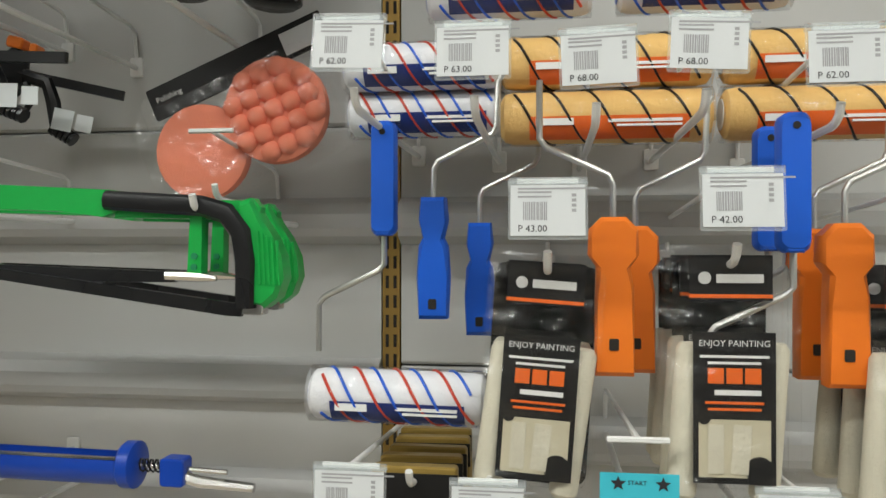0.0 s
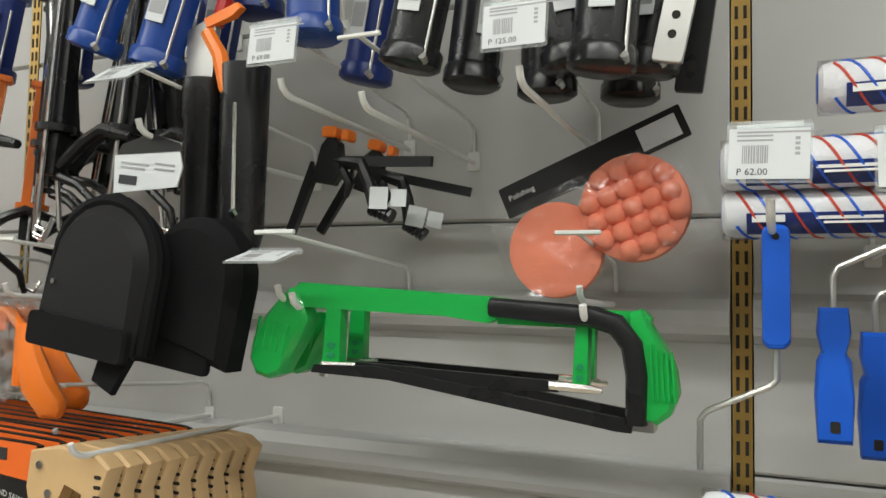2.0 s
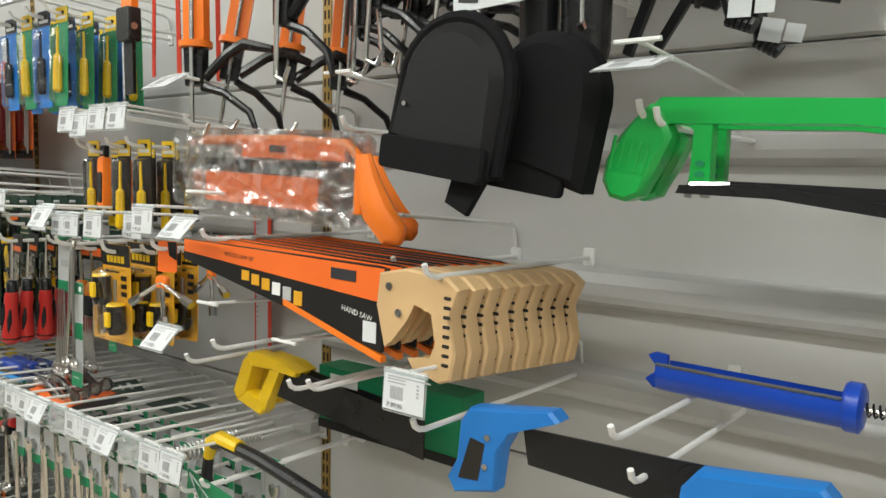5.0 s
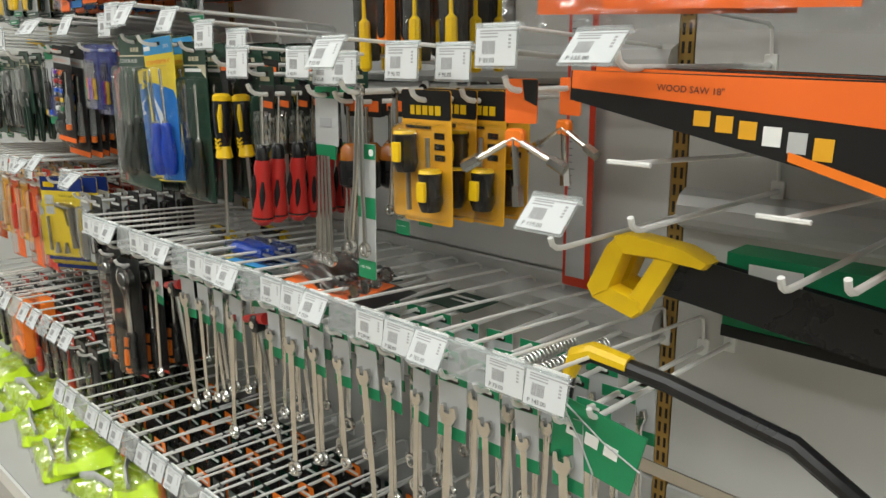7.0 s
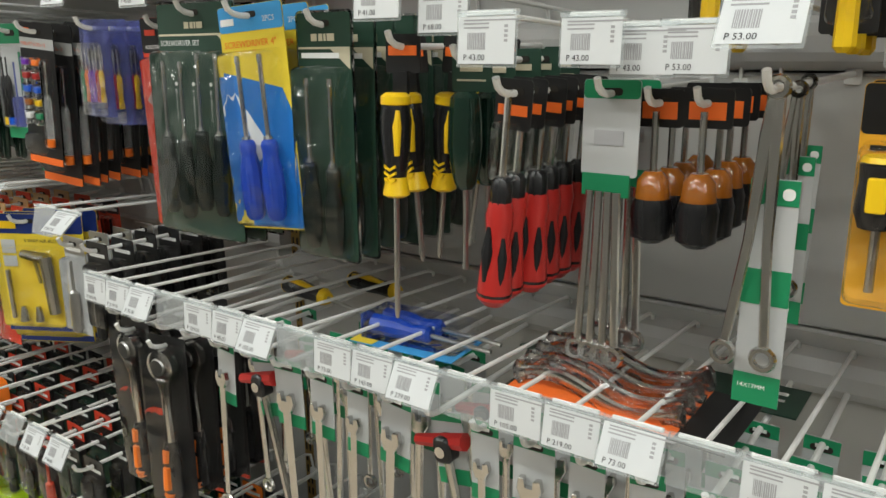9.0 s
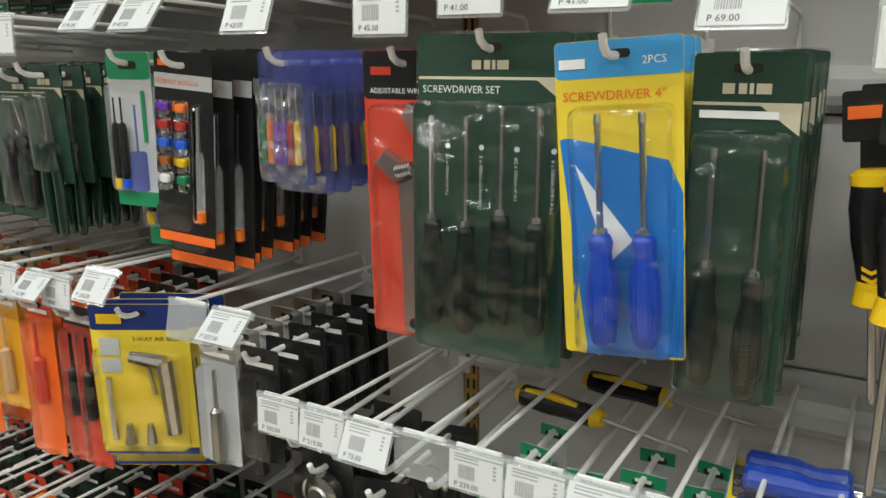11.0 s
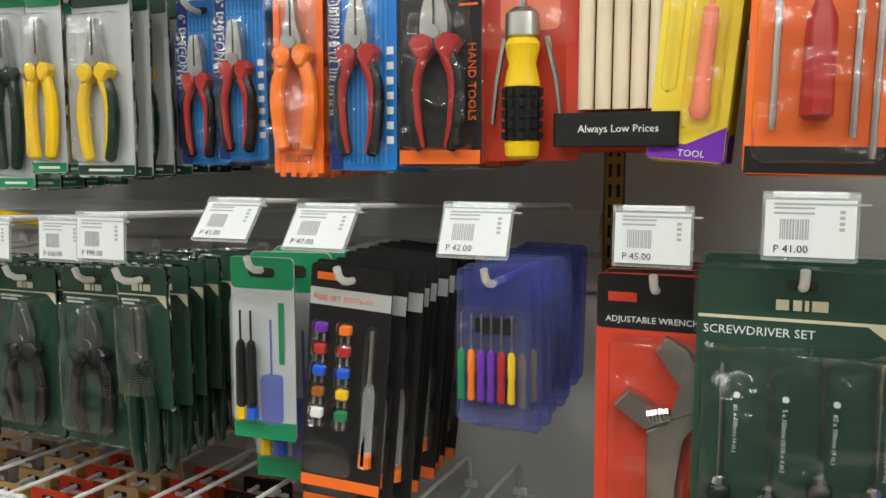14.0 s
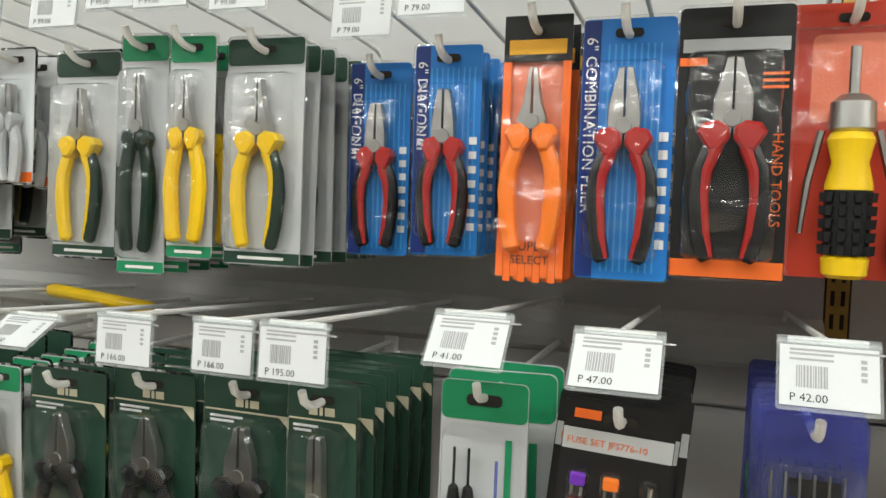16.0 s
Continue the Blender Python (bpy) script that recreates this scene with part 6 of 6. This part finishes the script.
hook(-0.981, 1.313 - 0.03, 0.70, True)
hook(-1.126, 1.135 - 0.03, 0.64, True)
hook(-1.045, 1.492 - 0.03, 0.66, True)

# -- bay of paint rollers --
for i, (px, py, L) in enumerate(((752, 118, 150), (760, 185, 146))):
    place("slw", sleeve, pose(-0.126, 0.80 + 0.02 * i, 1.608 - 0.045 * i), 165, FLEECE)
place("slw", sleeve, pose(-0.124, 0.87, 1.608 - 0.01))
for i in range(4):
    place("sly", sleeve, pose(0.056 + (i % 2) * 0.215, 0.80, 1.607 - 0.055 * (i // 2)), 205, YFLEECE, 26, "yellow paint roller sleeve with dark spiral stripe and orange label")
for i, px in enumerate((900, 1140)):
    place("slw", sleeve, pose(-0.039 + i * 0.19, 0.80, 1.679))
place("slw", sleeve, pose(-0.138, 0.72, 1.283, 0, 1, 0))
hook(-0.162, 1.615 - 0.078, 0.64, True, "P 62.00", -6, 0, 2)
hook(-0.060, 1.606 - 0.078, 0.64, True, "P 63.00", -4)
hook(0.039, 1.597 - 0.078, 0.64, True, "P 68.00", -2, 0, -2)
hook(0.125, 1.606 - 0.078, 0.64, True, "P 68.00", -4, 0, 3)
hook(0.226, 1.593 - 0.078, 0.64, True, "P 62.00", -4)
place("rf0", roller_frame, pose(-0.159, 0.755, 1.545), BRIGHTBLUE, 0)
place("rf1", roller_frame, pose(-0.112, 0.77, 1.471 + 0.12), BRIGHTBLUE, 1)
place("rf1", roller_frame, pose(-0.072, 0.84, 1.448 + 0.12))
place("rf3", roller_frame, pose(0.055, 0.68, 1.447 + 0.118), ORANGE, 2)
place("rf4", roller_frame, pose(0.080, 0.74, 1.441 + 0.118), ORANGE, 1)
place("rf4", roller_frame, pose(0.241, 0.68, 1.441 + 0.118))
place("rf4", roller_frame, pose(0.236, 0.74, 1.438 + 0.118))
place("rf0", roller_frame, pose(0.195, 0.66, 1.529))
place("rf0", roller_frame, pose(0.197, 0.74, 1.530))
place("rf0", roller_frame, pose(0.229, 0.8, 1.544))
hang("rpack", roller_pack, 0.000, 0.66, 1.409, 4, 0.05, "P 43.00", tilt=-6, lean=4, hole=0.006)
hang("rpack", roller_pack, 0.144, 0.65, 1.415, 4, 0.05, "P 42.00", tilt=-6, lean=0, hole=0.006)
hang("rpack", roller_pack, 0.295, 0.66, 1.407, 3, 0.05, "P 42.00", tilt=-6, hole=0.006)
hook(-0.162, 1.244 - 0.078, 0.64, True, "P 105.00", -4)
hook(-0.048, 1.235 - 0.078, 0.64, True, "P 105.00", -4)
hook(0.190, 1.238 - 0.078, 0.64, True, "P 99.00", -4)


def gold_box():
    r = thing("tool_box_card", "gold and dark carded brush hanging on a hook", "brush", "gold carded brushes")
    part("card", M().rbox(-40, 40, -10, 4, -150, 0, 4, 2), GOLD, r)
    part("lid", M().box(-41, 41, -11.5, -10.2, -30, -6), BLACKCARD, r)
    return r


hang("gold", gold_box, -0.122, 0.72, 1.220, 5, 0.04, None, arm=False)


def star_tag():
    r = thing("star_tag", "cyan paper tag with two dark stars", "price tag")
    part("paper", M().box(-30, 30, -1, 0, -22, 0), TEALTAG, r)
    st = M()
    for x in (-16, 18):
        pts = []
        for i in range(10):
            a, k = math.pi / 2 + i * math.pi / 5, 6 if i % 2 == 0 else 2.6
            pts.append((x + k * math.cos(a), -8 + k * math.sin(a)))
        st.prism(pts, -1.6, -1.1)
    part("stars", st, INK, r)
    text("word", "START", 5, -9, -9, -1.4, INK, r)
    return r


place("star", star_tag, pose(0.070, 0.62, 1.247))
hook(0.070, 1.247 - 0.05, 0.635, True)


def yellow_tool():
    r = thing("long_handled_tool", "long tool with a yellow grip lying across the hooks", "hand tool")
    part("grip", M().tube([(-110, 0, 9), (-100, 0, 9), (-20, 0, 8), (60, 0, 6), (66, 0, 6)], [6, 9, 8, 8, 5], 10), YELP, r)
    part("shaft", M().tube([(60, 0, 6), (150, 0, 5)], 3, 8), STEEL, r)
    return r


place("ytool", yellow_tool, pose(-3.404, 0.8, 1.357, 0, 2, -6))


def bow_saw():
    r = thing("bow_saw", "black framed bow saw with a yellow grip end", "saw")
    part("frame", M().tube([(0, 0, 0), (20, 0, 10), (120, 0, 2), (260, 0, -22), (330, 0, -60), (340, 0, -120)], [10, 11, 11, 11, 11, 9], 10), BLACK, r)
    part("grip_end", M().tube([(-14, 0, -26), (-4, 0, 2), (20, 0, 13), (70, 0, 9)], [9, 12, 12.5, 11.6], 10), YELP, r)
    part("lower_frame", M().tube([(-14, 0, -24), (-20, 0, -60), (-8, 0, -110)], [9, 10, 9], 10), BLACK, r)
    part("blade", M().prism([(-10, -112), (338, -122), (338, -106), (-10, -96)], -1.2, 1.2), STEEL, r)
    return r


def green_header_pack():
    r = thing("hanging_pack", "dark green printed header card of a bagged tool", "hand tool")
    part("header", M().prism([(-62, -70), (48, -84), (66, -8), (-56, 10)], -1, 1), GREENCARD, r)
    for k in range(3):
        part("print", M().prism([(-40 + k * 26, -36 - k * 5), (-22 + k * 26, -39 - k * 5), (-20 + k * 26, -24 - k * 5), (-38 + k * 26, -21 - k * 5)], -1.6, -1.1), WINK, r)
    part("rib", M().tube([(-50, -2, 4), (-20, -2, -40), (0, -2, -76)], 1.2, 5).tube([(-50, -2, 6), (10, -2, -30), (60, -2, -50)], 1.2, 5), GREY, r)
    return r


def coil_spring():
    r = thing("coil_spring", "dark steel coil spring lying over a hook", "spring", "coil springs")
    part("coil", M().tube([(9 * math.cos(i * 0.8), i * 1.05, 9 * math.sin(i * 0.8)) for i in range(150)], 1.5, 5), STEEL, r)
    return r


place("bow", bow_saw, pose(-1.378, 0.70, 0.962))
place("ghp", green_header_pack, pose(-1.318, 0.65, 0.925))
hook(-1.318, 0.917, 0.63, False)
for i in range(2):
    place("coil", coil_spring, pose(-1.462 + i * 0.03, 0.66 + 0.02 * i, 0.930, 0, 0, 3 - 5 * i))
hook(-1.40, 1.095, 0.66, False)
